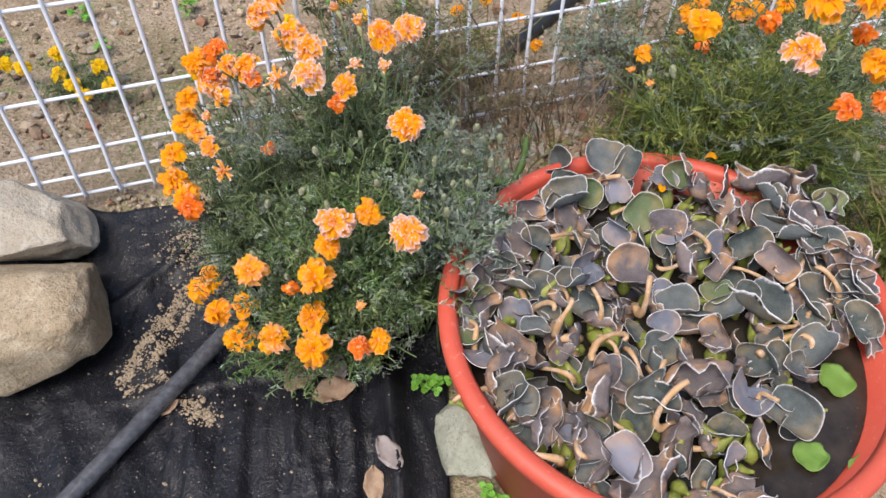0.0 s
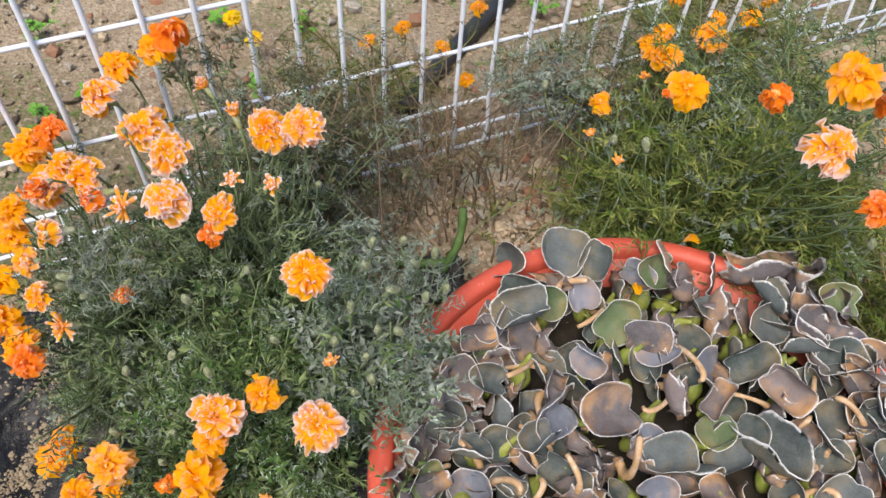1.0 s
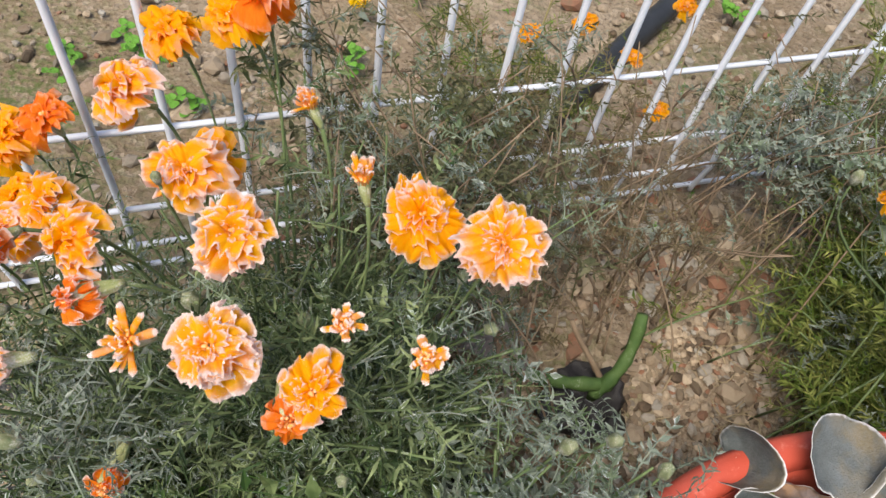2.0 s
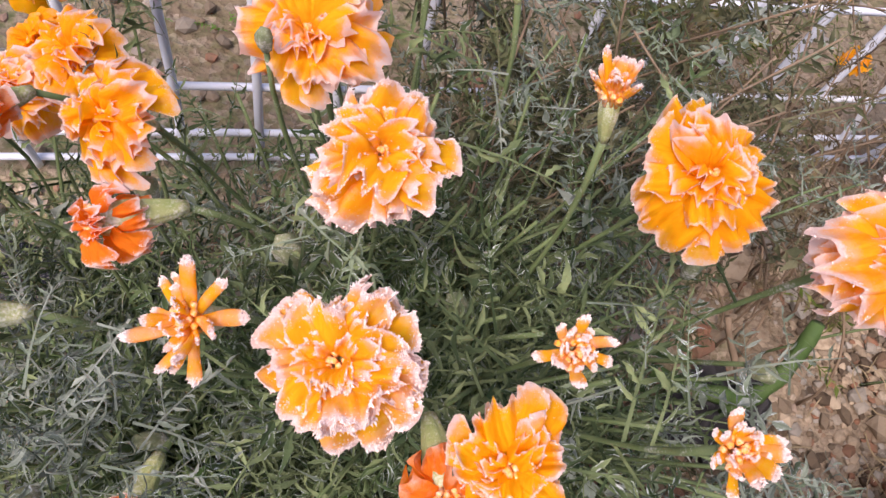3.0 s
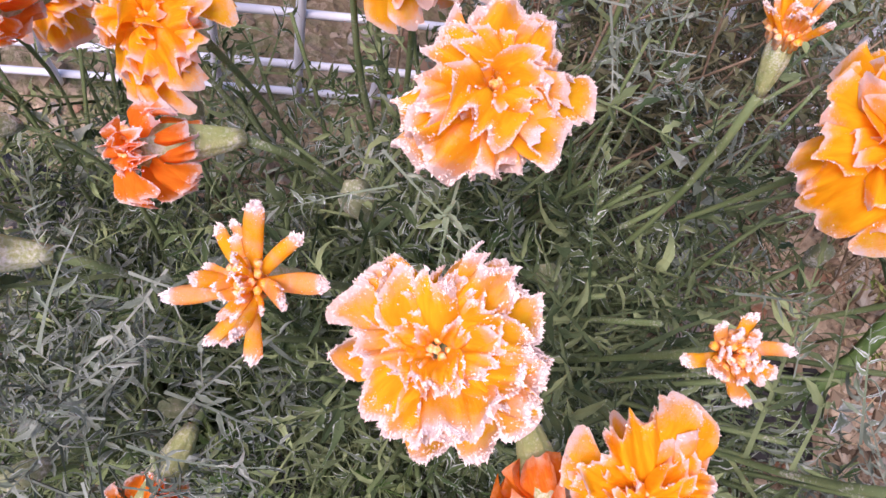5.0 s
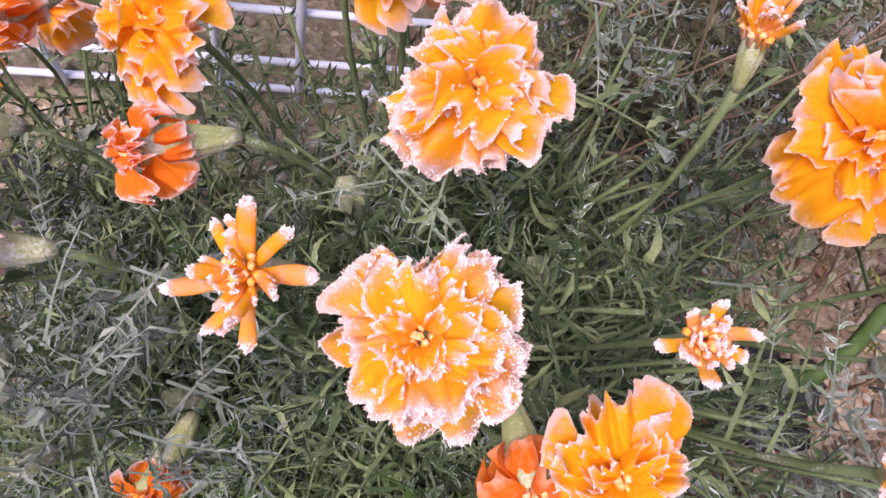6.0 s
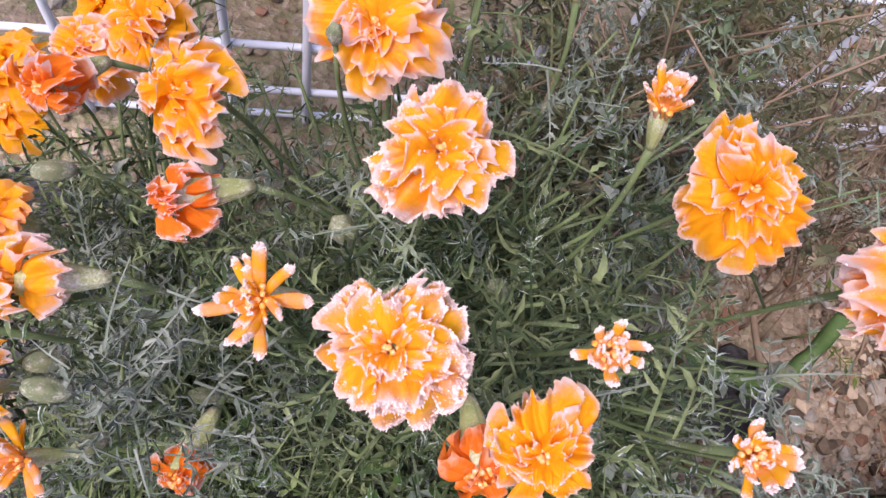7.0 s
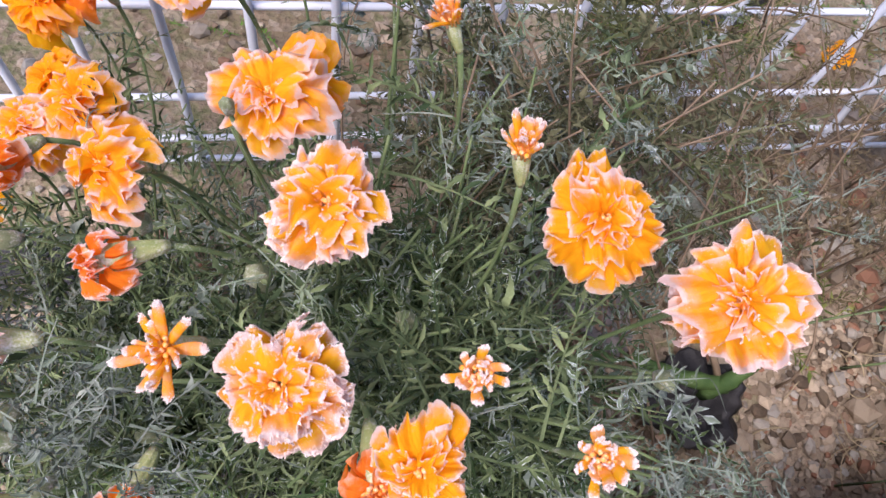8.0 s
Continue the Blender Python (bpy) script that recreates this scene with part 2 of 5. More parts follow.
def thing(name, place, label, category, group="", kind="", mesh=None):
    ob = new(name, mesh)
    ob.location = place
    return tagged(ob, label, category, group, kind)


def aim(axis, spin=0.0):
    """A turn that lays local z along axis."""
    return Vector(axis).normalized().to_track_quat("Z", "Y").to_matrix().to_4x4() @ Matrix.Rotation(spin, 4, "Z")


def tube(points, radii, sides=6):
    """Vertices and faces of a round, tapered tube along points."""
    pts = np.asarray(points, float)
    radii = np.broadcast_to(np.asarray(radii, float), (len(pts),))
    along = np.gradient(pts, axis=0)
    along /= np.linalg.norm(along, axis=1)[:, None] + 1e-9
    ref = np.array((0.31, 0.17, 0.93)) if abs(along[:, 2]).mean() < 0.8 else np.array((0.9, 0.3, 0.1))
    a = np.cross(along, ref)
    a /= np.linalg.norm(a, axis=1)[:, None] + 1e-9
    b = np.cross(along, a)
    ang = np.arange(sides) * 2 * math.pi / sides
    ring = np.cos(ang)[None, :, None] * a[:, None] + np.sin(ang)[None, :, None] * b[:, None]
    verts = (pts[:, None] + ring * radii[:, None, None]).reshape(-1, 3)
    faces = [(i * sides + j, i * sides + (j + 1) % sides, (i + 1) * sides + (j + 1) % sides, (i + 1) * sides + j)
             for i in range(len(pts) - 1) for j in range(sides)]
    faces += [tuple(range(sides))[::-1], tuple(range((len(pts) - 1) * sides, len(pts) * sides))]
    return verts, faces


def bezier(a, b, c, d, steps):
    t = np.linspace(0, 1, steps)[:, None]
    a, b, c, d = (np.asarray(v, float) for v in (a, b, c, d))
    return (1 - t) ** 3 * a + 3 * (1 - t) ** 2 * t * b + 3 * (1 - t) * t * t * c + t ** 3 * d


def lathe(profile, segments):
    """Vertices and faces of a profile of (radius, height) turned about z."""
    ang = np.arange(segments) * 2 * math.pi / segments
    verts = np.array([(r * math.cos(a), r * math.sin(a), z) for r, z in profile for a in ang])
    faces = [(i * segments + j, i * segments + (j + 1) % segments, (i + 1) * segments + (j + 1) % segments, (i + 1) * segments + j)
             for i in range(len(profile) - 1) for j in range(segments)]
    return verts, faces


def merge(pieces):
    verts, faces, at = [], [], 0
    for v, f in pieces:
        verts.append(np.asarray(v, float))
        faces += [tuple(i + at for i in q) for q in f]
        at += len(v)
    return np.concatenate(verts), faces


def smooth_step(a, b, v):
    v = np.clip((v - a) / (b - a), 0, 1)
    return v * v * (3 - 2 * v)


def ground_height(x, y):
    """Level sheet in front, a low raised bed behind the tub, and flat soil from the fence on."""
    gap = 1.384 + 0.3107 * x - 0.9505 * y
    return 0.06 * smooth_step(0.80, 1.35, y) + 0.055 * smooth_step(-0.25, 0.05, x) * smooth_step(0.80, 1.10, y) * smooth_step(0.02, 0.20, gap)


def bumps(x, y, scale, seed=0.0):
    return noise.noise(Vector((x * scale + seed, y * scale - seed, seed * 0.7)))


# ---------------------------------------------------------------- ground
def spaced(near0, near1, step, far, growth=1.22):
    mid = list(np.arange(near0, near1, step))
    low, d = [near0], step
    while low[-1] > -far:
        d *= growth
        low.append(low[-1] - d)
    high, d = [mid[-1]], step
    while high[-1] < far:
        d *= growth
        high.append(high[-1] + d)
    return np.array(low[:0:-1] + mid + high[1:])


def build_ground():
    xs, ys = spaced(-1.5, 1.6, 0.03, 900), spaced(-0.4, 2.6, 0.03, 900)
    verts = []
    for y in ys:
        for x in xs:
            z = float(ground_height(x, y))
            if abs(x) < 4 and -2 < y < 6:
                z += 0.012 * bumps(x, y, 6) + 0.006 * bumps(x, y, 21, 3)
            verts.append((x, y, z))
    w = len(xs)
    faces = [(j * w + i, j * w + i + 1, (j + 1) * w + i + 1, (j + 1) * w + i) for j in range(len(ys) - 1) for i in range(w - 1)]
    ob = thing("ground", (0, 0, 0), "brown sandy garden soil with small stones and moss", "ground", kind="structure", mesh=mesh_of("ground", verts, faces, earth))
    return ob


build_ground()

ICO_V = np.array([(0, 0, -1), (0.724, -0.526, -0.447), (-0.276, -0.851, -0.447), (-0.894, 0, -0.447), (-0.276, 0.851, -0.447), (0.724, 0.526, -0.447),
                  (0.276, -0.851, 0.447), (-0.724, -0.526, 0.447), (-0.724, 0.526, 0.447), (0.276, 0.851, 0.447), (0.894, 0, 0.447), (0, 0, 1)])
ICO_F = np.array([(0, 1, 2), (1, 0, 5), (0, 2, 3), (0, 3, 4), (0, 4, 5), (1, 5, 10), (2, 1, 6), (3, 2, 7), (4, 3, 8), (5, 4, 9), (1, 10, 6), (2, 6, 7),
                  (3, 7, 8), (4, 8, 9), (5, 9, 10), (6, 10, 11), (7, 6, 11), (8, 7, 11), (9, 8, 11), (10, 9, 11)])


def pebbles(name, xy, sizes, label, material, lift=0.42, height=ground_height):
    n = len(xy)
    z = np.array([float(height(x, y)) for x, y in xy])
    v = ICO_V[None] * (1 + rng.uniform(-0.28, 0.28, (n, 12, 1)))
    v = v * (sizes[:, None] * rng.uniform(0.65, 1.25, (n, 3)) * (1, 1, 0.75))[:, None, :]
    a = rng.uniform(0, 6.3, n)
    c, s = np.cos(a)[:, None], np.sin(a)[:, None]
    v = np.stack([v[..., 0] * c - v[..., 1] * s, v[..., 0] * s + v[..., 1] * c, v[..., 2]], -1)
    v += np.stack([xy[:, 0], xy[:, 1], z + sizes * lift], -1)[:, None, :]
    f = (ICO_F[None] + (np.arange(n) * 12)[:, None, None]).reshape(-1, 3)
    return thing(name, (0, 0, 0), label, "gravel", kind="stuff", mesh=mesh_of(name, v.reshape(-1, 3), f, material, smooth=False))


def scatter(n, x0, x1, y0, y1):
    return np.stack([rng.uniform(x0, x1, n), rng.uniform(y0, y1, n)], -1)


pebbles("gravel", np.concatenate([scatter(8200, -0.05, 0.60, 1.02, 1.55), scatter(2600, 0.70, 1.35, 0.25, 1.35), scatter(1400, -1.0, 1.5, 1.25, 2.3),
                                  scatter(500, -0.75, -0.3, 1.05, 1.25)]),
        rng.gamma(2.6, 0.0012, 12700) + 0.0012, "loose brown and tan gravel on the soil", gravel_mat)
pebbles("stones", np.concatenate([scatter(90, -0.2, 0.45, 1.2, 1.55), scatter(30, -0.6, -0.25, 1.15, 1.4)]), rng.gamma(4.0, 0.0022, 120) + 0.003, "tan and grey stones in the gravel by the fence", gravel_mat)
pebbles("clods", scatter(2600, -1.6, 1.6, 1.35, 2.9), rng.gamma(2.2, 0.0026, 2600) + 0.003, "small earth clods and stones beyond the fence", gravel_mat)


# ---------------------------------------------------------------- black plastic sheet
def ridge(x, y, ax, ay, bx, by, wide, high):
    """A rounded fold along the line from a to b."""
    dx, dy = bx - ax, by - ay
    t = max(0.0, min(1.0, ((x - ax) * dx + (y - ay) * dy) / (dx * dx + dy * dy)))
    d = math.hypot(x - ax - t * dx, y - ay - t * dy)
    return high * math.exp(-(d / wide) ** 2)


def sheet_height(x, y):
    z = float(ground_height(x, y)) + 0.013
    z += 0.010 * bumps(x, y, 5, 5) + 0.010 * (1 - 2.2 * abs(bumps(x * 2.2 + y, y * 0.7 - x * 0.6, 5, 9)))
    z += 0.020 * max(0.0, bumps(x + 0.55 * y, (y - 0.55 * x) * 0.18, 11, 2)) ** 1.3 + 0.004 * abs(bumps(x, y, 26, 6))
    z += ridge(x, y, -0.66, 0.92, -0.54, 1.06, 0.012, 0.016)
    z += ridge(x, y, -0.10, 0.86, -0.02, 0.30, 0.022, 0.044) + ridge(x, y, -0.165, 0.80, -0.10, 0.30, 0.012, 0.014)
    for k in range(11):
        z += ridge(x, y, -0.47 + 0.030 * k, 0.70 + 0.02 * (k % 3), -0.46 + 0.035 * k + 0.02 * (k % 2), 0.36 - 0.05 * (k % 4), 0.007 + 0.002 * (k % 3), 0.005 + 0.003 * (k % 2))
    z += ridge(x, y, -0.60, 0.72, -0.15, 0.83, 0.010, 0.008)
    z += ridge(x, y, -0.36, 0.70, -0.30, 0.20, 0.016, 0.012)
    return z


def build_sheet():
    verts, rows, cols = [], 220, 220
    for j in range(rows):
        for i in range(cols):
            x, y = -1.75 + 1.79 * i / (cols - 1), -0.75 + 1.93 * j / (rows - 1)
            x += 0.018 * bumps(x, y, 4, 8) * (i / cols)
            y += (0.03 * bumps(x, 0, 5, 4) - 0.05 * smooth_step(-0.55, -0.2, x)) * (j / rows) ** 3
            verts.append((x, y, sheet_height(x, y)))
    faces = [(j * cols + i, j * cols + i + 1, (j + 1) * cols + i + 1, (j + 1) * cols + i) for j in range(rows - 1) for i in range(cols - 1)]
    ob = thing("mulch_sheet", (0, 0, 0), "wrinkled dusty black plastic mulch sheet on the soil", "sheet", mesh=mesh_of("mulch_sheet", verts, faces, sheet_mat))
    thick = ob.modifiers.new("thick", "SOLIDIFY")
    thick.thickness, thick.offset = 0.0015, -1
    return ob


build_sheet()


def crumbs(n, ax, ay, bx, by, spread):
    t = rng.uniform(0, 1, n)[:, None]
    return np.array((ax, ay)) * (1 - t) + np.array((bx, by)) * t + rng.normal(0, spread, (n, 2)) * (0.5 + rng.uniform(0, 1, (n, 1)))


dirt_xy = np.concatenate([crumbs(750, -0.52, 0.98, -0.60, 0.76, 0.010), crumbs(420, -0.48, 1.00, -0.55, 0.78, 0.007), crumbs(360, -0.47, 0.72, -0.41, 0.68, 0.014),
                          crumbs(800, -0.56, 1.10, -0.42, 1.02, 0.04), crumbs(160, -0.7, 0.9, -0.2, 0.5, 0.16), crumbs(120, -0.58, 0.74, -0.50, 0.77, 0.009)])
pebbles("spilled_soil", dirt_xy, rng.gamma(2.5, 0.0006, len(dirt_xy)) + 0.0006, "dry sandy soil crumbs spilled on black sheet", plain("sandy_soil", (0.19, 0.15, 0.105), (0.33, 0.27, 0.20), 60, 0.95, 800, 0.1), 0.2, sheet_height)


# ---------------------------------------------------------------- rocks, pipe, hose, pot
def rock(place, size, seed, material, label, turn=0.0, block=1.0):
    bm = bmesh.new()
    bmesh.ops.create_icosphere(bm, subdivisions=5 if max(size) > 0.1 else 4, radius=1.0)
    for v in bm.verts:
        p = Vector([math.copysign(abs(c) ** block, c) for c in v.co])
        for k in range(13 if block == 1.0 else 4):
            random.seed(seed * 31 + k)
            cut = Vector((random.uniform(-1, 1), random.uniform(-1, 1), random.uniform(-0.7, 1))).normalized()
            over = p.dot(cut) - random.uniform(0.52, 0.80) / block ** 0.5
            if over > 0:
                p -= cut * over * 0.97
        p *= 1 + 0.05 * noise.noise(v.co * 3 + Vector((seed, 0, 0))) + 0.02 * noise.noise(v.co * 9 + Vector((0, seed, 0)))
        v.co = Vector((p.x * size[0], p.y * size[1], p.z * size[2]))
    low = min(v.co.z for v in bm.verts) * 0.8
    for v in bm.verts:
        v.co.z = max(v.co.z, low) - low
    me = bpy.data.meshes.new("rock")
    bm.to_mesh(me)
    bm.free()
    me.polygons.foreach_set("use_smooth", [True] * len(me.polygons))
    me.materials.append(material)
    ob = thing("rock", place, label, "rock", mesh=me)
    ob.rotation_euler = (0, 0, turn)
    return ob


rock((-0.832, 1.058, 0.060), (0.145, 0.128, 0.092), 3, rock_grey, "pale grey angular rock leaning under the wire fence", 0.3)
rock((-0.776, 0.852, 0.022), (0.135, 0.130, 0.105), 5, rock_tan, "large tan blocky rock weighing down the black sheet", 0.35, 0.5)
rock((0.066, 0.640, 0.0), (0.070, 0.130, 0.06), 8, rock_pale, "flat pale grey-green stone beside the red tub", 0.35)
rock((0.30, 1.46, 0.055), (0.05, 0.035, 0.022), 11, rock_pale, "whitish broken stone at the foot of the fence", 0.2)
rock((0.0, 1.285, 0.10), (0.06, 0.05, 0.03), 13, rock_grey, "low grey stone half buried in gravel", 0.9)
rock((0.005, 1.335, 0.085), (0.085, 0.055, 0.030), 19, rock_tan, "flat tan stone slab lying on the gravel", 0.5)
rock((-0.095, 1.395, 0.055), (0.055, 0.045, 0.050), 21, rock_grey, "pale grey rounded stone at the foot of the fence", 1.1)
rock((0.085, 1.375, 0.085), (0.045, 0.035, 0.022), 23, rock_tan, "small tan stone half buried in gravel", 0.2)
rock((0.245, 1.415, 0.070), (0.050, 0.030, 0.024), 25, rock_pale, "small whitish stone on the gravel", 1.5)
rock((0.14, 1.43, 0.06), (0.05, 0.04, 0.03), 17, rock_pale, "small whitish stone at the foot of the fence", 1.9)

pipe_pts = bezier((-0.90, 0.06, 0.045), (-0.71, 0.37, 0.042), (-0.545, 0.635, 0.040), (-0.37, 0.925, 0.055), 24)
pv, pf = tube(pipe_pts, 0.0170, 16)
thing("irrigation_pipe", (0, 0, 0), "black plastic irrigation pipe lying on the sheet", "pipe", mesh=mesh_of("irrigation_pipe", pv, pf, pipe_mat))
hose_pts = bezier((0.12, 1.66, 0.078), (0.21, 1.80, 0.084), (0.42, 2.08, 0.084), (0.95, 2.75, 0.084), 24)
pv, pf = tube(hose_pts, 0.022, 14)
thing("water_hose", (0, 0, 0), "thick black water hose on the soil behind the fence", "hose", mesh=mesh_of("water_hose", pv, pf, hose_mat))

pot = thing("plant_pot", (0.155, 1.172, 0.103), "small crumpled black plastic nursery pot in gravel", "pot")
v, f = lathe([(0.022, -0.006), (0.032, 0.0), (0.038, 0.012), (0.041, 0.025), (0.043, 0.038), (0.045, 0.048), (0.047, 0.054), (0.043, 0.057), (0.034, 0.053), (0.02, 0.05), (0.008, 0.053), (0.0, 0.052)], 36)
for k in range(len(v)):
    q = Vector(v[k])
    crush = noise.noise(q * 38 + Vector((3, 1, 7))) * 0.34 + noise.noise(q * 95) * 0.20
    v[k, :2] *= 1.05 + crush
    v[k, 2] *= 0.85 + 0.55 * noise.noise(q * 42 + Vector((9, 4, 2))) + 0.25 * noise.noise(q * 110)
part("pot_wall", mesh_of("pot_wall", v, f, pot_mat), pot, pose(0, 0, 0, 10, -12, 0))
v, f = merge([tube(bezier((0.0, 0, 0.04), (0.01, 0.0, 0.08), (0.040, 0.025, 0.075), (0.038, 0.065, 0.135), 12), np.linspace(0.0088, 0.0075, 12) * (1 + 0.14 * np.sin(np.arange(12) * 2.1)), 8)])
part("stalk", mesh_of("stalk", v, f, plain("stalk_green", (0.030, 0.075, 0.018), (0.08, 0.14, 0.04), 60, frost=0.03)), pot, None, "thick green bare stalk")
v, f = tube(bezier((0.02, 0.01, 0.055), (-0.01, 0.0, 0.072), (-0.045, 0.0, 0.058), (-0.085, 0.012, 0.062), 12), np.linspace(0.0095, 0.0070, 12) * (1 + 0.14 * np.sin(np.arange(12) * 1.9)), 8)
part("stalk", mesh_of("stalk", v, f, bpy.data.materials["stalk_green"]), pot, None, "thick green bare stalk")

v, f = tube(bezier((0.012, 0.01, 0.05), (0.0, 0.02, 0.08), (-0.03, 0.035, 0.10), (-0.045, 0.05, 0.13), 9), np.linspace(0.0042, 0.003, 9), 7)
part("twig", mesh_of("twig", v, f, stem_brown), pot, None, "dry brown broken twig")


# ---------------------------------------------------------------- fence
def build_fence():
    at, way, out, foot = np.array((-0.4252, 1.3170)), np.array((0.9505, 0.3107)), np.array((0.3107, -0.9505)), 0.088
    step = 0.0745
    fence = thing("mesh_fence", (at[0], at[1], foot), "white coated welded wire mesh fence panel", "fence")

    def local(s, o, z):
        return np.array((way[0] * s + out[0] * o, way[1] * s + out[1] * o, z - foot))
    rails = [(0.088, 0.0), (0.149, 0.010), (0.2105, 0.0), (0.3454, 0.0), (0.5447, 0.0), (0.744, 0.0), (0.943, 0.0), (1.078, 0.0), (1.139, 0.010), (1.20, 0.0)]
    v, f = tube([local(-2.4, 0, foot), local(2.6, 0, foot)], 0.0039, 8)
    for z, o in rails:
        part("rail_wire", mesh_of("rail_wire", v + local(0, o, z), f, wire_mat), fence)
    v, f = tube([local(0, 0.004, 0.078), local(0, 0.0045, 0.088), local(0, 0.0145, 0.149), local(0, 0.0045, 0.2105), local(0, 0.0045, 0.70), local(0, 0.0045, 1.078),
                 local(0, 0.0145, 1.139), local(0, 0.0045, 1.21)], 0.0044, 8)
    upright = mesh_of("upright_wire", v, f, wire_mat)
    for k in range(-32, 35):
        part("upright_wire", upright, fence, Matrix.Translation(local(k * step, 0, foot)))
    return fence


build_fence()


# ---------------------------------------------------------------- red tub with water hyacinths
TUB = (0.375, 0.711, 0.0)
tub = thing("tub", TUB, "large round red rubber tub full of frost-bitten plants", "tub")
v, f = lathe([(0.0, 0.0), (0.275, 0.0), (0.292, 0.008), (0.340, 0.318), (0.346, 0.322), (0.3475, 0.326), (0.336, 0.330), (0.287, 0.012), (0.0, 0.01)], 96)
part("wall", mesh_of("wall", v, f, tub_mat), tub)
v, f = lathe([(0.336, 0.3295), (0.337, 0.343), (0.342, 0.350), (0.352, 0.3515), (0.362, 0.349), (0.3675, 0.341), (0.3665, 0.327), (0.363, 0.3235), (0.3465, 0.3245), (0.336, 0.3295)], 96)
part("rim", mesh_of("rim", v, f, tub_mat), tub, None, "rounded scuffed red rim")
v, f = lathe([(0.0, 0.0), (0.1, 0.0), (0.2, 0.0), (0.324, 0.0)], 72)
tagged(thing("water", (TUB[0], TUB[1], 0.272), "still dark murky water with floating specks", "water", kind="structure", mesh=mesh_of("water", v, f, water_mat)))


def blade_mesh(seed, material, curl, rings=7, segs=28):
    """A rounded water hyacinth blade with a notch at its base, cupped and with a wavy rim. Unit length along x, base at the origin."""
    r = np.random.default_rng(seed)
    ang = np.arange(segs) * 2 * math.pi / segs
    out = 0.5 * (1 + 0.05 * np.cos(2 * ang) - 0.26 * np.exp(-((np.abs(ang - math.pi)) / 0.30) ** 2)) * (1 + 0.05 * np.sin(3 * ang + r.uniform(0, 6)))
    wave = r.uniform(0.02, 0.06) * np.sin(r.integers(3, 6) * ang + r.uniform(0, 6)) + 0.014 * np.sin(9 * ang + r.uniform(0, 6)) + 0.007 * np.sin(15 * ang + r.uniform(0, 6))
    lip = r.uniform(0, 6)
    top, rim = [(0.5, 0, 0)], [0.0]
    for k in range(1, rings + 1):
        q = (k / rings) ** 0.8
        x, y = out * np.cos(ang) * q, out * np.sin(ang) * q * 1.02
        bend = np.clip(np.abs(curl) * 2.0, 0.05, 2.9)
        a = np.abs(y) / 0.5 * bend
        z = np.sign(curl) * (1 - np.cos(a)) * 0.5 / bend + curl * 0.5 * x ** 2 + wave * q ** 3 - 0.03 * np.exp(-(y / 0.08) ** 2) * q
        y = np.sign(y) * np.sin(a) * 0.5 / bend
        z = z + (0.05 + 0.05 * np.sin(2 * ang + lip)) * float(smooth_step(0.72, 1.0, np.array(q)))
        top += list(zip(0.5 + x, y, z))
        rim += [float(smooth_step(0.84, 1.0, np.array(q)))] * segs
    top = np.array(top)
    low = top - (0, 0, 0.018)
    n = len(top)
    faces = []
    for base, flip in ((0, False), (n, True)):
        for j in range(segs):
            a = (base, base + 1 + j, base + 1 + (j + 1) % segs)
            faces.append(a[::-1] if flip else a)
            for k in range(rings - 1):
                q = (base + 1 + k * segs + j, base + 1 + (k + 1) * segs + j, base + 1 + (k + 1) * segs + (j + 1) % segs, base + 1 + k * segs + (j + 1) % segs)
                faces.append(q[::-1] if flip else q)
    e = 1 + (rings - 1) * segs
    faces += [(e + j, n + e + j, n + e + (j + 1) % segs, e + (j + 1) % segs) for j in range(segs)]
    return mesh_of("leaf_blade", np.concatenate([top, low]), faces, material, rim + rim)


BLADES = [blade_mesh(k, m, c) for k, (m, c) in enumerate([(blade_dark, 0.45), (blade_dark, 0.7), (blade_dark, 0.28), (blade_pale, 0.4), (blade_mauve, 0.55), (blade_mauve, 0.9),
                                                           (blade_dark, 0.9), (blade_green, 0.3), (blade_mauve, 1.15), (blade_dark, 0.6), (blade_mauve, -0.5), (blade_green, 0.7), (blade_pale, 0.35), (blade_pale, 0.7), (blade_green, 0.2)])]
FRESH = blade_mesh(40, blade_fresh, 0.12)


def petiole_mesh(kind, seed):
    r = np.random.default_rng(seed)
    if kind == "bulb":
        pts = bezier((0, 0, 0), (0.005, 0, 0.02), (0.01, 0, 0.04), (0.012, 0, 0.062), 10)
        rad = np.array([0.004, 0.008, 0.0125, 0.0145, 0.014, 0.0115, 0.008, 0.0055, 0.004, 0.003])
        mat = petiole_green
    else:
        bend = r.uniform(-0.05, 0.05, 2)
        pts = bezier((0, 0, 0), (bend[0], 0.01, 0.05), (0.05 + bend[1], 0.0, 0.05), (0.075, bend[0] * 0.5, 0.028), 14)
        rad = np.linspace(0.0068, 0.0035, 14) * (1 + 0.18 * np.sin(np.linspace(0, 9, 14)))
        mat = petiole_ochre
    v, f = tube(pts, rad, 8)
    return mesh_of("petiole", v, f, mat)


BULBS = [petiole_mesh("bulb", k) for k in range(3)]
STALKS = [petiole_mesh("stalk", 10 + k) for k in range(5)]


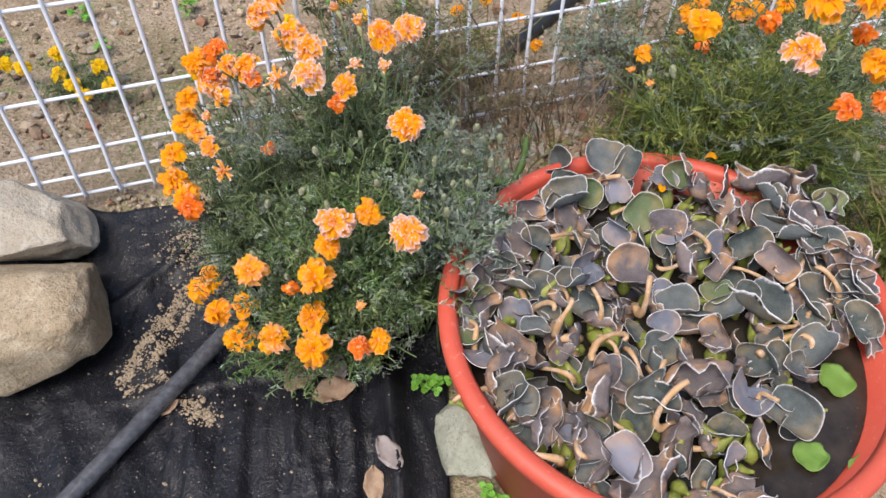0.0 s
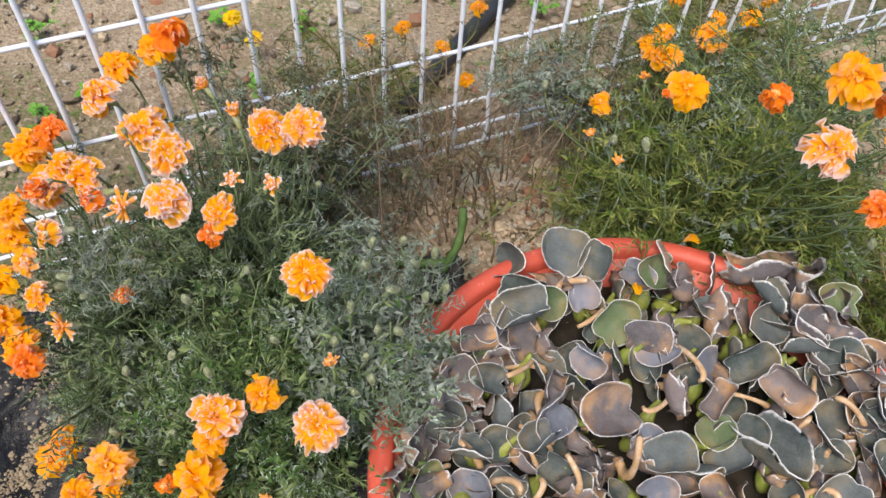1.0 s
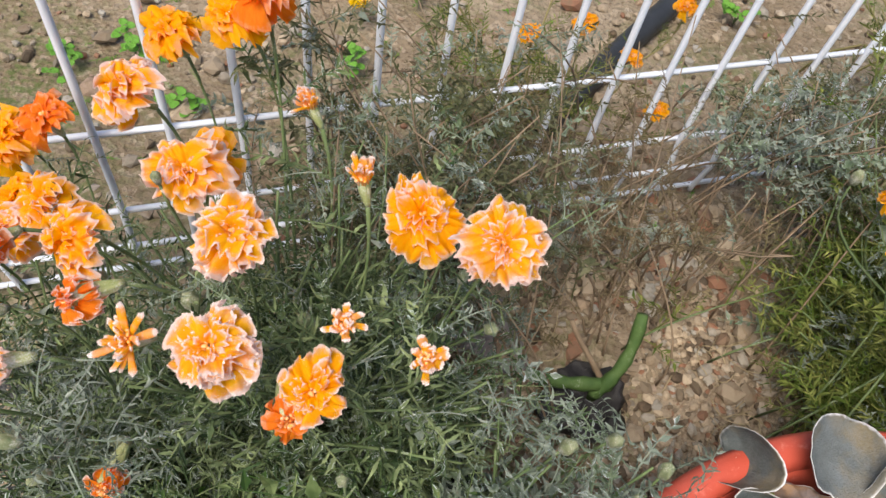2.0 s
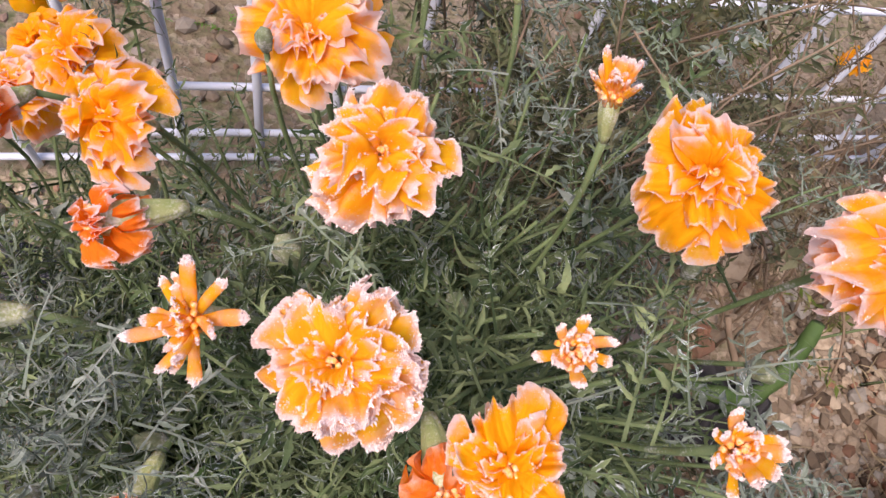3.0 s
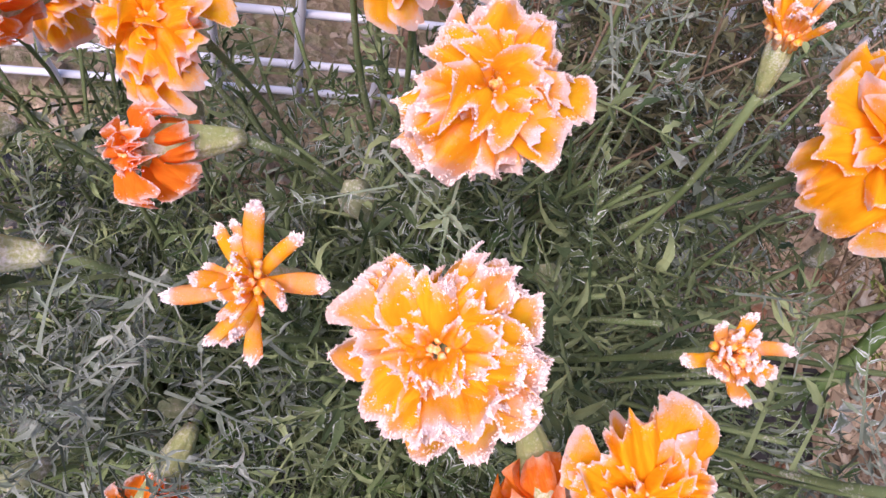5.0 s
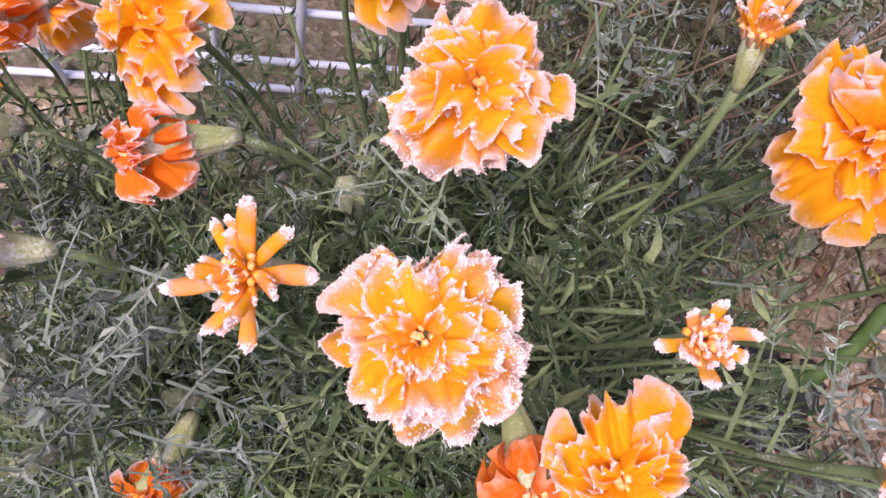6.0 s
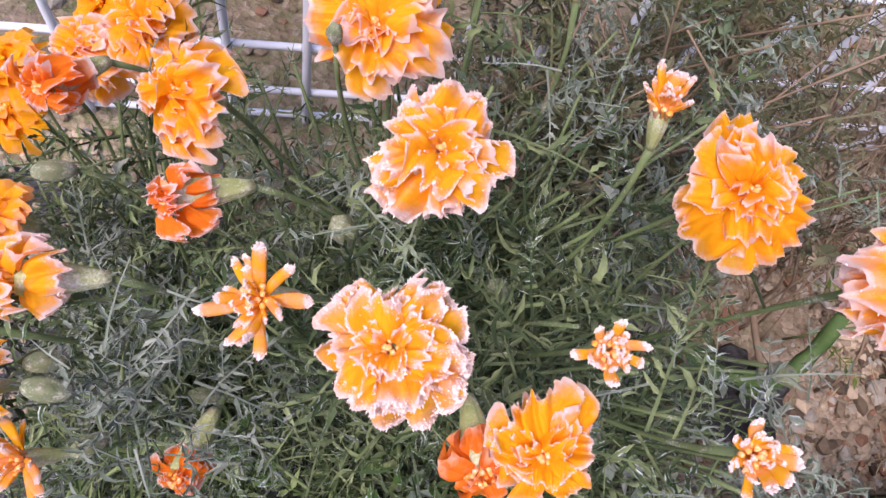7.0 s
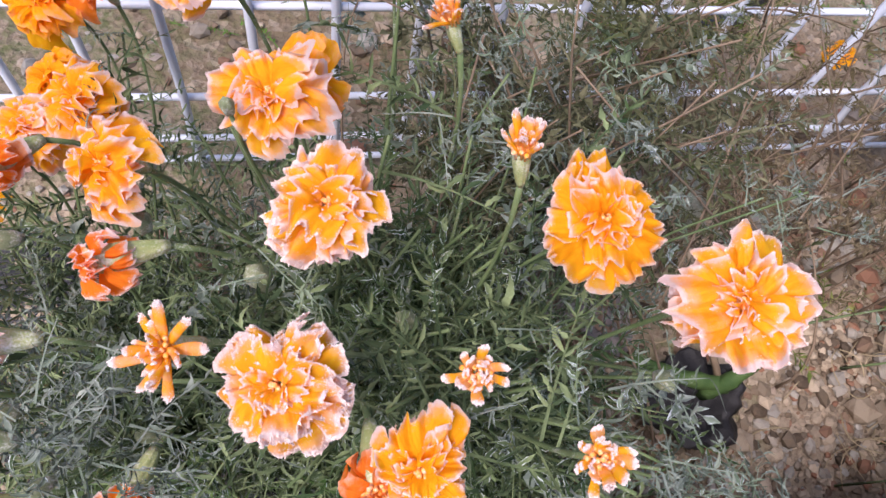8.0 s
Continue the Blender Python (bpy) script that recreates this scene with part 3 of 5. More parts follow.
def crumple_mesh(seed):
    """A blade shrivelled by frost into a crumpled, frilled rag. Unit length along x."""
    r = np.random.default_rng(seed)
    nu, nv = 13, 11
    ph = r.uniform(0, 6.3, 6)
    verts, rim = [], []
    for i in range(nu):
        u = i / (nu - 1)
        for j in range(nv):
            s = 2 * j / (nv - 1) - 1
            w = 0.36 * math.sin(math.pi * (0.1 + 0.85 * u)) ** 0.6
            a = 2.2 * s + 0.6 * math.sin(4 * u + ph[0])
            frill = 0.07 * math.sin(11 * u + ph[1]) * s * s + 0.05 * math.sin(17 * u + 5 * s + ph[2])
            verts.append((u + 0.07 * math.sin(6 * s + ph[3]), w * math.sin(a) * 0.8 + 0.10 * math.sin(5 * u + ph[4]) + frill * 0.6, 0.22 * (1 - math.cos(a)) + frill + 0.12 * math.sin(3.2 * u + ph[5])))
            rim.append(max(float(smooth_step(0.75, 1.0, np.array(abs(s)))), float(u > 0.95)))
    verts = np.array(verts)
    n = len(verts)
    faces = [(i * nv + j, (i + 1) * nv + j, (i + 1) * nv + j + 1, i * nv + j + 1) for i in range(nu - 1) for j in range(nv - 1)]
    faces += [tuple(n + q for q in f)[::-1] for f in faces]
    return mesh_of("leaf_blade", np.concatenate([verts, verts - (0, 0, 0.02)]), faces, blade_mauve, rim + rim)


CRUMPLED = [crumple_mesh(k) for k in range(5)]
KINDS = {"flat": [0, 1, 2, 3, 9, 6, 12], "tan": [4, 10, 5, 12], "green": [7, 11, 14], "cup": [1, 9, 6, 13], "rolled": [6, 8, 9, 13]}


def build_hyacinths():
    r = np.random.default_rng(21)
    top = []
    for kind, spots in (
        ("flat", ((-0.141, 0.318, 0.066), (-0.067, 0.325, 0.072), (-0.137, 0.238, 0.076), (-0.277, 0.112, 0.070), (-0.116, 0.017, 0.064), (-0.196, 0.061, 0.050), (-0.150, 0.048, 0.054),
                  (-0.240, 0.005, 0.056), (-0.218, -0.038, 0.046), (-0.013, -0.024, 0.045), (-0.240, 0.042, 0.053), (-0.066, -0.148, 0.072))),
        ("flat", ((0.162, 0.143, 0.066), (0.241, 0.145, 0.058), (0.271, 0.118, 0.058), (0.318, 0.154, 0.052), (0.147, 0.011, 0.096), (0.240, 0.037, 0.074), (0.285, 0.047, 0.044),
                  (0.219, -0.055, 0.066), (0.172, -0.093, 0.048), (0.082, -0.149, 0.068), (0.146, -0.169, 0.076), (-0.001, 0.041, 0.050))),
        ("tan", ((0.165, 0.29, 0.07), (0.09, 0.31, 0.065), (0.33, 0.13, 0.06), (0.029, 0.186, 0.062), (-0.053, 0.084, 0.076), (-0.182, -0.072, 0.050), (0.028, 0.096, 0.056), (-0.118, -0.107, 0.048), (-0.285, -0.114, 0.050), (0.140, 0.240, 0.076),
                 (0.105, 0.140, 0.060), (0.195, 0.095, 0.068), (0.072, -0.033, 0.056), (0.078, -0.207, 0.042), (0.048, 0.176, 0.056), (0.03, -0.25, 0.05))),
        ("green", ((-0.264, 0.180, 0.056), (-0.005, 0.227, 0.066), (-0.315, -0.046, 0.048), (0.310, 0.215, 0.056), (-0.2, 0.17, 0.05), (0.09, 0.05, 0.05))),
        ("cup", ((-0.187, 0.220, 0.050), (-0.041, 0.291, 0.050), (-0.191, 0.011, 0.042), (-0.205, 0.140, 0.050), (0.294, -0.018, 0.062), (0.144, -0.079, 0.050), (-0.15, -0.20, 0.05))),
        ("rolled", ((-0.131, 0.087, 0.064), (0.016, 0.017, 0.064), (-0.050, -0.167, 0.066), (0.10, 0.09, 0.06), (-0.06, 0.16, 0.05), (-0.22, -0.15, 0.06))),
        ("rag", ((0.215, 0.275, 0.085), (0.295, 0.20, 0.08), (-0.260, -0.069, 0.076), (-0.128, -0.153, 0.072), (-0.310, 0.048, 0.060), (0.253, 0.250, 0.088), (0.325, 0.092, 0.060), (0.016, -0.109, 0.086), (-0.16, -0.245, 0.07),
                 (-0.08, -0.285, 0.07), (-0.02, -0.22, 0.07), (-0.23, -0.19, 0.06), (-0.335, 0.02, 0.07)))):
        top += [(x, y, s, kind) for x, y, s in spots]
    for k in range(46):
        a = radians(2 + 248 * k / 45 + r.normal(0, 2.5))
        d = r.uniform(0.270, 0.312)
        top.append((d * math.cos(a), d * math.sin(a), r.uniform(0.042, 0.066), ("flat", "tan", "cup", "rag", "green", "rolled", "rag", "tan")[int(r.integers(8))]))
    for k in range(12):
        a = radians(2 + 4.2 * k + r.normal(0, 2))
        d = r.uniform(0.300, 0.328)
        top.append((d * math.cos(a), d * math.sin(a), r.uniform(0.058, 0.078), ("flat", "rag", "tan", "cup")[int(r.integers(4))]))
    under = []
    for _ in range(5000):
        a, d = r.uniform(0, 6.283), 0.318 * math.sqrt(r.uniform(0, 1))
        x, y = d * math.cos(a), d * math.sin(a)
        if math.hypot(x - 0.285, y + 0.15) < 0.105 or math.hypot(x - 0.19, y + 0.30) < 0.12:
            continue
        if all((x - p[0]) ** 2 + (y - p[1]) ** 2 > 0.036 ** 2 for p in under) and all((x - p[0]) ** 2 + (y - p[1]) ** 2 > 0.017 ** 2 for p in top):
            under.append((x, y))
    hearts = []
    for x, y in [(p[0] * 0.9, p[1] * 0.9) for p in top] + under:
        if all(math.hypot(x - h[0], y - h[1]) > 0.105 for h in hearts):
            hearts.append((x, y))
    plants = [(thing("water_hyacinth", (TUB[0] + x, TUB[1] + y, 0.268), "frost-bitten water hyacinth with curled grey leaves afloat", "water plant", "water hyacinths in the tub"), x, y) for x, y in hearts]

    def nearest(x, y):
        return min(plants, key=lambda q: math.hypot(q[1] - x, q[2] - y))

    def blade(mesh, x, y, lift, size, lean, tilt):
        p, hx, hy = nearest(x, y)
        m = pose(x - hx, y - hy, lift) @ pose(0, 0, 0, tilt, 0, 0) @ pose(0, 0, 0, 0, lean, 0) @ pose(0, 0, 0, 0, 0, r.uniform(0, 360)) @ Matrix.Diagonal((size, size, size, 1)) @ Matrix.Translation((-0.5, 0, 0))
        part("leaf_blade", mesh, p, m)

    for x, y, size, kind in top:
        mesh = CRUMPLED[int(r.integers(5))] if kind == "rag" else BLADES[KINDS[kind][int(r.integers(len(KINDS[kind])))]]
        over = 0.030 if x < 0 and y > 0.30 else 0.014 if x > 0.2 and y > 0.04 else 0.0
        blade(mesh, x, y, r.uniform(0.052, 0.086) + over, size * 1.13, r.normal(0, 28), 18 + r.normal(0, 28))
        p, hx, hy = nearest(x, y)
        if math.hypot(x, y) < 0.30:
            foot = np.array((x - hx + r.normal(0, 0.012), y - hy + r.normal(0, 0.012), 0.0))
            v, f = tube(bezier(foot, foot + (0, 0, 0.03), (x - hx, y - hy + 0.01, 0.04), (x - hx, y - hy + 0.006, 0.056), 9), np.array((0.004, 0.009, 0.0115, 0.011, 0.009, 0.0065, 0.005, 0.004, 0.003)), 8)
            part("petiole", mesh_of("petiole", v, f, petiole_green), p)
    # lower layer: mostly dark blade colours, which paint shade into the gaps
    for x, y in under:
        blade(BLADES[(0, 1, 2, 6, 9, 4)[int(r.integers(6))]] if r.uniform() < 0.6 else CRUMPLED[int(r.integers(5))], x, y, r.uniform(0.026, 0.054), r.uniform(0.042, 0.064), r.normal(0, 40), 15 + r.normal(0, 36))
        p, hx, hy = nearest(x, y)
        if r.uniform() < 0.5:
            s = r.uniform(0.7, 1.1)
            part("petiole", BULBS[int(r.integers(3))], p, pose(x - hx + r.normal(0, 0.014), y - hy + r.normal(0, 0.014), 0.012, r.normal(0, 35), r.normal(0, 35), r.uniform(0, 360)) @ Matrix.Diagonal((s, s, s, 1)))
        if r.uniform() < 0.42:
            s = r.uniform(0.6, 1.05)
            part("petiole", STALKS[int(r.integers(5))], p, pose(x - hx, y - hy, r.uniform(0.02, 0.055), r.normal(0, 40), r.normal(0, 40), r.uniform(0, 360)) @ Matrix.Diagonal((s, s, s, 1)), "withered ochre stalk")
    for x, y, s, turn in ((0.235, -0.105, 0.060, 40), (0.205, -0.205, 0.050, 200), (0.24, -0.215, 0.042, 300)):
        p = thing("floating_leaf", (TUB[0] + x, TUB[1] + y, 0.281), "fresh green hyacinth leaf floating on the water", "leaf")
        part("leaf_blade", FRESH, p, pose(0, 0, 0, 8, 5, turn) @ Matrix.Diagonal((s, s, s, 1)))


build_hyacinths()


# ---------------------------------------------------------------- foliage
def leaf_template(seed, pairs, slim, curl, fine=True, roll=1.5):
    """A pinnate marigold leaf of unit length along x: a rib and toothed, frost-curled leaflets. Returns vertices, triangles and rim values."""
    r = np.random.default_rng(seed)
    verts, faces, rim = [], [], []
    ss = np.linspace(0, 1, 4)
    bow, sway = r.uniform(0.05, 0.4), r.uniform(-0.2, 0.2)
    rib = np.stack([ss, sway * ss ** 2, 0.15 * ss - bow * ss ** 2], -1)
    for k in range(4):
        w = 0.014 * (1 - 0.7 * ss[k])
        verts += [rib[k] + (0, w, 0), rib[k] + (0, -w, 0), rib[k] + (0, 0, -w * 1.5)]
        rim += [0.4, 0.4, 0.0]
    for k in range(3):
        for j in range(3):
            a, b, c, d = k * 3 + j, k * 3 + (j + 1) % 3, k * 3 + 3 + (j + 1) % 3, k * 3 + 3 + j
            faces += [(a, b, c), (a, c, d)]
    spots = [(0.22 + 0.74 * (i + 0.5) / pairs, s) for i in range(pairs) for s in (-1, 1)] + [(1.0, 0)]
    for s, side in spots:
        s = min(1.0, s + r.uniform(-0.03, 0.03))
        base = np.array([np.interp(s, ss, rib[:, i]) for i in range(3)])
        length = (0.235 - 0.11 * abs(s - 0.5)) * r.uniform(0.75, 1.2)
        ang = math.radians(r.uniform(38, 66)) * side
        d = np.array((math.cos(ang), math.sin(ang), r.uniform(-0.5, 0.35) * min(1.0, roll)))
        d /= np.linalg.norm(d)
        across = np.cross((0, 0, 1), d)
        across /= np.linalg.norm(across)
        tip_roll = r.uniform(-roll, roll)
        up = np.cross(d, across)
        across = across * math.cos(tip_roll) + up * math.sin(tip_roll)
        up = np.cross(d, across)
        hook = curl * r.uniform(-0.4, 1.0)
        us = np.array((0.0, 0.20, 0.38, 0.56, 0.76, 1.0) if fine else (0.0, 0.4, 1.0))
        ws = np.array((0.006, 0.034, 0.024, 0.036, 0.018, 0.003) if fine else (0.008, 0.042, 0.004)) * slim * r.uniform(0.8, 1.25)
        at = len(verts)
        twist = r.uniform(-1.6, 1.6) * min(1.0, curl * 0.4)
        side0, up0 = across, up
        for u, w in zip(us, ws):
            across, up = side0 * math.cos(twist * u) + up0 * math.sin(twist * u), up0 * math.cos(twist * u) - side0 * math.sin(twist * u)
            mid = base + d * length * (u - 0.25 * abs(hook) * u * u) - up * hook * length * u * u * 0.6
            tooth = w * r.uniform(0.6, 1.3)
            verts += [mid + across * tooth * length * 2.6 + up * w * 1.1 * length, mid, mid - across * tooth * length * 2.6 + up * w * 1.1 * length]
            rim += [1.0, 0.05 + 0.5 * (u == 1.0), 1.0]
        for k in range(len(us) - 1):
            a = at + 3 * k
            faces += [(a, a + 1, a + 4), (a, a + 4, a + 3), (a + 1, a + 2, a + 5), (a + 1, a + 5, a + 4)]
    return np.array(verts), np.array(faces), np.array(rim)


LEAVES = [leaf_template(100 + k, int(5 + k % 2), 1.2, 1.6, True, 1.1) for k in range(12)]
SLIM_LEAVES = [leaf_template(200 + k, int(6 + k % 2), 0.85, 0.7, False) for k in range(10)]
CURLED_LEAVES = [leaf_template(300 + k, int(5 + k % 2), 1.15, 3.4) for k in range(12)]
COARSE_LEAVES = [leaf_template(400 + k, int(6 + k % 2), 1.15, 1.6, False) for k in range(14)]

CHUNKY_LEAVES = [leaf_template(500 + k, 4, 1.9, 1.6, False, 0.8) for k in range(10)]


def leaf_cloud(origins, ways, lengths, templates, r):
    """Many leaves laid at origins, pointing along ways."""
    pick = r.integers(0, len(templates), len(origins))
    ways = ways / (np.linalg.norm(ways, axis=1)[:, None] + 1e-9)
    up = np.array((0, -0.25, 1.0)) + r.normal(0, 0.45, ways.shape)
    side = np.cross(up, ways)
    side /= np.linalg.norm(side, axis=1)[:, None] + 1e-9
    up = np.cross(ways, side)
    vs, fs, rs, at = [], [], [], 0
    for k, (tv, tf, tr) in enumerate(templates):
        sel = np.where(pick == k)[0]
        if not len(sel):
            continue
        basis = np.stack([ways[sel], side[sel], up[sel]], 1) * lengths[sel][:, None, None]
        v = np.einsum("vi,nij->nvj", tv, basis) + origins[sel][:, None, :]
        f = tf[None] + (np.arange(len(sel)) * len(tv))[:, None, None] + at
        at += len(sel) * len(tv)
        vs.append(v.reshape(-1, 3))
        fs.append(f.reshape(-1, 3))
        rs.append(np.tile(tr, len(sel)))
    return np.concatenate(vs), np.concatenate(fs), np.concatenate(rs)


def shoot(base, tip, r, bow=0.35, steps=12):
    """The middle line of a stem from the ground to its tip."""
    base, tip = np.asarray(base, float), np.asarray(tip, float)
    span = np.linalg.norm(tip - base)
    b = base + np.array((r.normal(0, 0.06), r.normal(0, 0.06), 0.45)) * span
    c = tip - np.array(((tip - base)[0] * bow, (tip - base)[1] * bow, 0.22 * span)) + r.normal(0, 0.03, 3) * span
    return bezier(base, b, c, tip, steps)


def along(line, r, n, low, high):
    t = r.uniform(low, high, n) * (len(line) - 1)
    i = np.clip(t.astype(int), 0, len(line) - 2)
    u = (t - i)[:, None]
    p = line[i] * (1 - u) + line[i + 1] * u
    d = line[i + 1] - line[i]
    d /= np.linalg.norm(d, axis=1)[:, None]
    a = r.uniform(0, 6.283, n)
    spread = np.stack([np.cos(a), np.sin(a), np.zeros(n)], -1)
    return p, d * 0.45 + spread * 0.95 + np.array((0, 0, 0.15))


def bumps_of(p):
    """Clustered values from 0 to 1, evenly spread, for points."""
    w = np.sin(p[:, 0] * 61 + 3 * np.sin(p[:, 1] * 47)) + np.sin(p[:, 1] * 53 + 3 * np.sin(p[:, 2] * 41)) + np.sin(p[:, 2] * 67 + 3 * np.sin(p[:, 0] * 37))
    return np.argsort(np.argsort(w)) / len(w)


class Bush:
    """A marigold plant: an Empty at its base that carries stems, foliage and flower heads."""

    def __init__(self, name, base, label, category, seed, group="", leaf=None, stem=None, templates=None, size=0.066, rime=0.12):
        self.r = np.random.default_rng(seed)
        self.base = np.array((base[0], base[1], float(ground_height(base[0], base[1])) - 0.004))
        self.root = thing(name, self.base, label, category, group)
        self.leaf, self.stem, self.templates, self.size = leaf or leaf_green, stem or stem_green, templates or LEAVES + CURLED_LEAVES, size
        self.spots, self.ways, self.scales, self.rime = [], [], [], rime
        self.twigs = []

    def place(self, p):
        return Vector(np.asarray(p, float) - self.base)

    def grow(self, tip, end_way=None, leaves=8, thick=0.0028, low=0.3, own=False, spread=0.03):
        """One stem with leaves up to tip; end_way: the way in which its last stretch points."""
        r = self.r
        foot = self.base + np.array((r.normal(0, spread), r.normal(0, spread), 0))
        line = shoot(foot, tip, r, steps=14 if own else 9)
        if end_way is not None:
            w = np.asarray(end_way, float)
            w = w / np.linalg.norm(w)
            tip = np.asarray(tip, float)
            c = tip - w * 0.085
            c[2] -= 0.035
            line = bezier(foot, foot + (0, 0, 0.4 * np.linalg.norm(tip - foot)), c - (0, 0, 0.03), tip, 18)
        radii = np.linspace(thick * 1.5, thick * 0.62, len(line))
        if own:
            radii[-4:] = thick * np.array((0.66, 0.74, 0.88, 1.02))
        pieces = tube(line - self.base, radii, 8 if own else 4)
        if own:
            part("stem", mesh_of("stem", *pieces, self.stem), self.root)
        else:
            self.twigs.append(pieces)
        if leaves:
            p, d = along(line, r, leaves, low, 0.93)
            self.spots.append(p)
            self.ways.append(d)
            self.scales.append(r.uniform(0.55, 1.15, leaves) * self.size)
        return line

    def fill(self, tips, leaves=9, thick=0.0018, low=0.3, spread=0.03):
        for t in tips:
            self.grow(t, None, leaves, thick, low, False, spread)

    def finish(self, label="finely cut frosted leaves"):
        if self.spots:
            p, d, s = np.concatenate(self.spots), np.concatenate(self.ways), np.concatenate(self.scales)
            white = bumps_of(p) + self.r.normal(0, 0.12, len(p)) < self.rime
            for some, leaf, pool, words in ((~white, self.leaf, self.templates, label), (white, leaf_silver, CURLED_LEAVES[:6] + CHUNKY_LEAVES, "curled leaf tips grey with hoarfrost")):
                if some.any():
                    v, f, rim = leaf_cloud((p - self.base)[some], d[some], s[some] * (1.0 if leaf is self.leaf else 0.8), pool, self.r)
                    tagged(part("foliage", mesh_of("foliage", v, f, leaf, rim, smooth=False), self.root, None, words), kind="stuff")
        if self.twigs:
            tagged(part("branchwork", mesh_of("branchwork", *merge(self.twigs), self.stem), self.root, None, "thin leafy shoots"), kind="stuff")


# ---------------------------------------------------------------- marigold flower heads
FINE = (np.array((0, 0.16, 0.32, 0.48, 0.62, 0.74, 0.84, 0.92, 0.965, 1.0)), np.concatenate([[-1, -0.955], np.linspace(-0.89, 0.89, 19), [0.955, 1]]))
ROUGH = (np.array((0, 0.3, 0.58, 0.8, 0.93, 1.0)), np.concatenate([[-1, -0.92], np.linspace(-0.72, 0.72, 7), [0.92, 1]]))


def petal_template(seed, wave, cup, notch, grid=FINE, cold=1.0):
    """A fan-shaped petal with a crumpled blade and a torn, frilled margin, of unit length along x; about 0.66 wide."""
    r = np.random.default_rng(seed)
    us, ss = grid
    nu, nv, verts, rim = len(us), len(ss), [], []
    ph, k = r.uniform(0, 6.3), r.uniform(2.2, 3.6)
    pleat, curl, skew = r.uniform(0.02, 0.06), r.uniform(-0.34, 0.26), r.uniform(-0.12, 0.12)
    torn, arch = r.normal(0, 0.010, nv), r.uniform(0.25, 0.6)
    for u in us:
        for j, s in enumerate(ss):
            w = 0.36 * (0.36 + 0.64 * math.sin(min(1.0, u * 1.35) * math.pi / 2))
            end = 0.97 - 0.33 * abs(s) ** 4 - 0.8 * notch * math.exp(-((s - skew * 3) / 0.18) ** 2) + 0.04 * math.sin(7 * s + ph) + 0.02 * math.sin(15 * s + ph) + torn[j]
            x = u * (0.25 + 0.75 * end) - 0.04 * u * u
            y = s * w * (1 + 0.14 * u ** 3 * math.sin(5 * s + ph)) + skew * u * u
            ruffle = 0.85 * wave * u ** 2.2 * math.sin(8.5 * s + ph * 2) + 0.40 * wave * u ** 4 * math.sin(16 * s + ph)
            z = cup * y * y * 3 + wave * u ** 1.3 * math.sin(k * s * 1.7 + ph) + ruffle + arch * u * (1 - u) - 0.12 * u ** 2.2 + curl * u ** 3 * 0.6 + pleat * math.cos(s * 9 + ph) * u + 0.045 * u * math.sin(7 * u + 5 * s + ph * 3) + 0.035 * u * math.sin(11 * u - 8 * s + ph)
            verts.append((x, y, z))
            rim.append(cold * max(float(smooth_step(0.62, 1.0, np.array(u))), float(smooth_step(0.72, 1.0, np.array(abs(s)))) * float(smooth_step(0.30, 0.90, np.array(u)))))
    faces = [(i * nv + j, (i + 1) * nv + j, (i + 1) * nv + j + 1, i * nv + j + 1) for i in range(nu - 1) for j in range(nv - 1)]
    return np.array(verts), faces, rim


def finger_template(seed):
    """A narrow petal rolled into a quill, of unit length along x."""
    r = np.random.default_rng(seed)
    nu, nv = 9, 8
    verts, rim = [], []
    bend, side = r.uniform(-0.25, 0.2), r.uniform(-0.15, 0.15)
    for i in range(nu):
        u = i / (nu - 1)
        w = 0.102 * (0.6 + 0.55 * u) * (1 if u < 0.75 else math.sqrt(max(0.06, 1 - ((u - 0.75) / 0.26) ** 2))) * (1 + 0.10 * math.sin(7 * u + seed))
        for j in range(nv):
            a = math.radians(-150 + 300 * j / (nv - 1))
            verts.append((u, side * u * u + w * math.sin(a), bend * u * u + w * math.cos(a) * 0.8))
            rim.append(max(0.55 * u, float(smooth_step(0.62, 1.0, np.array(u))), 0.6 if j in (0, nv - 1) else 0.0))
    faces = [(i * nv + j, (i + 1) * nv + j, (i + 1) * nv + j + 1, i * nv + j + 1) for i in range(nu - 1) for j in range(nv - 1)]
    faces.append(tuple((nu - 1) * nv + j for j in range(nv)))
    return np.array(verts), faces, rim


BROAD_FORMS = ((0.10, 0.3, 0.10), (0.14, -0.4, 0.18), (0.12, -0.6, 0.06), (0.16, 0.4, 0.12), (0.11, -0.3, 0.20), (0.17, -0.5, 0.08))
RUFFLED_FORMS = ((0.17, 0.5, 0.12), (0.20, -0.6, 0.16), (0.16, 0.8, 0.10), (0.22, -0.4, 0.08))
BROAD, RUFFLED = [petal_template(k, *f) for k, f in enumerate(BROAD_FORMS)], [petal_template(20 + k, *f) for k, f in enumerate(RUFFLED_FORMS)]
BROAD_FAR, RUFFLED_FAR = [petal_template(k, *f, ROUGH, 0.78) for k, f in enumerate(BROAD_FORMS)], [petal_template(20 + k, *f, ROUGH, 0.78) for k, f in enumerate(RUFFLED_FORMS)]
FINGERS = [finger_template(40 + k) for k in range(6)]


def petal_meshes(material):
    return [[mesh_of("petal", *t[:2], material, t[2]) for t in pool] for pool in (BROAD, RUFFLED, FINGERS, BROAD_FAR, RUFFLED_FAR)]


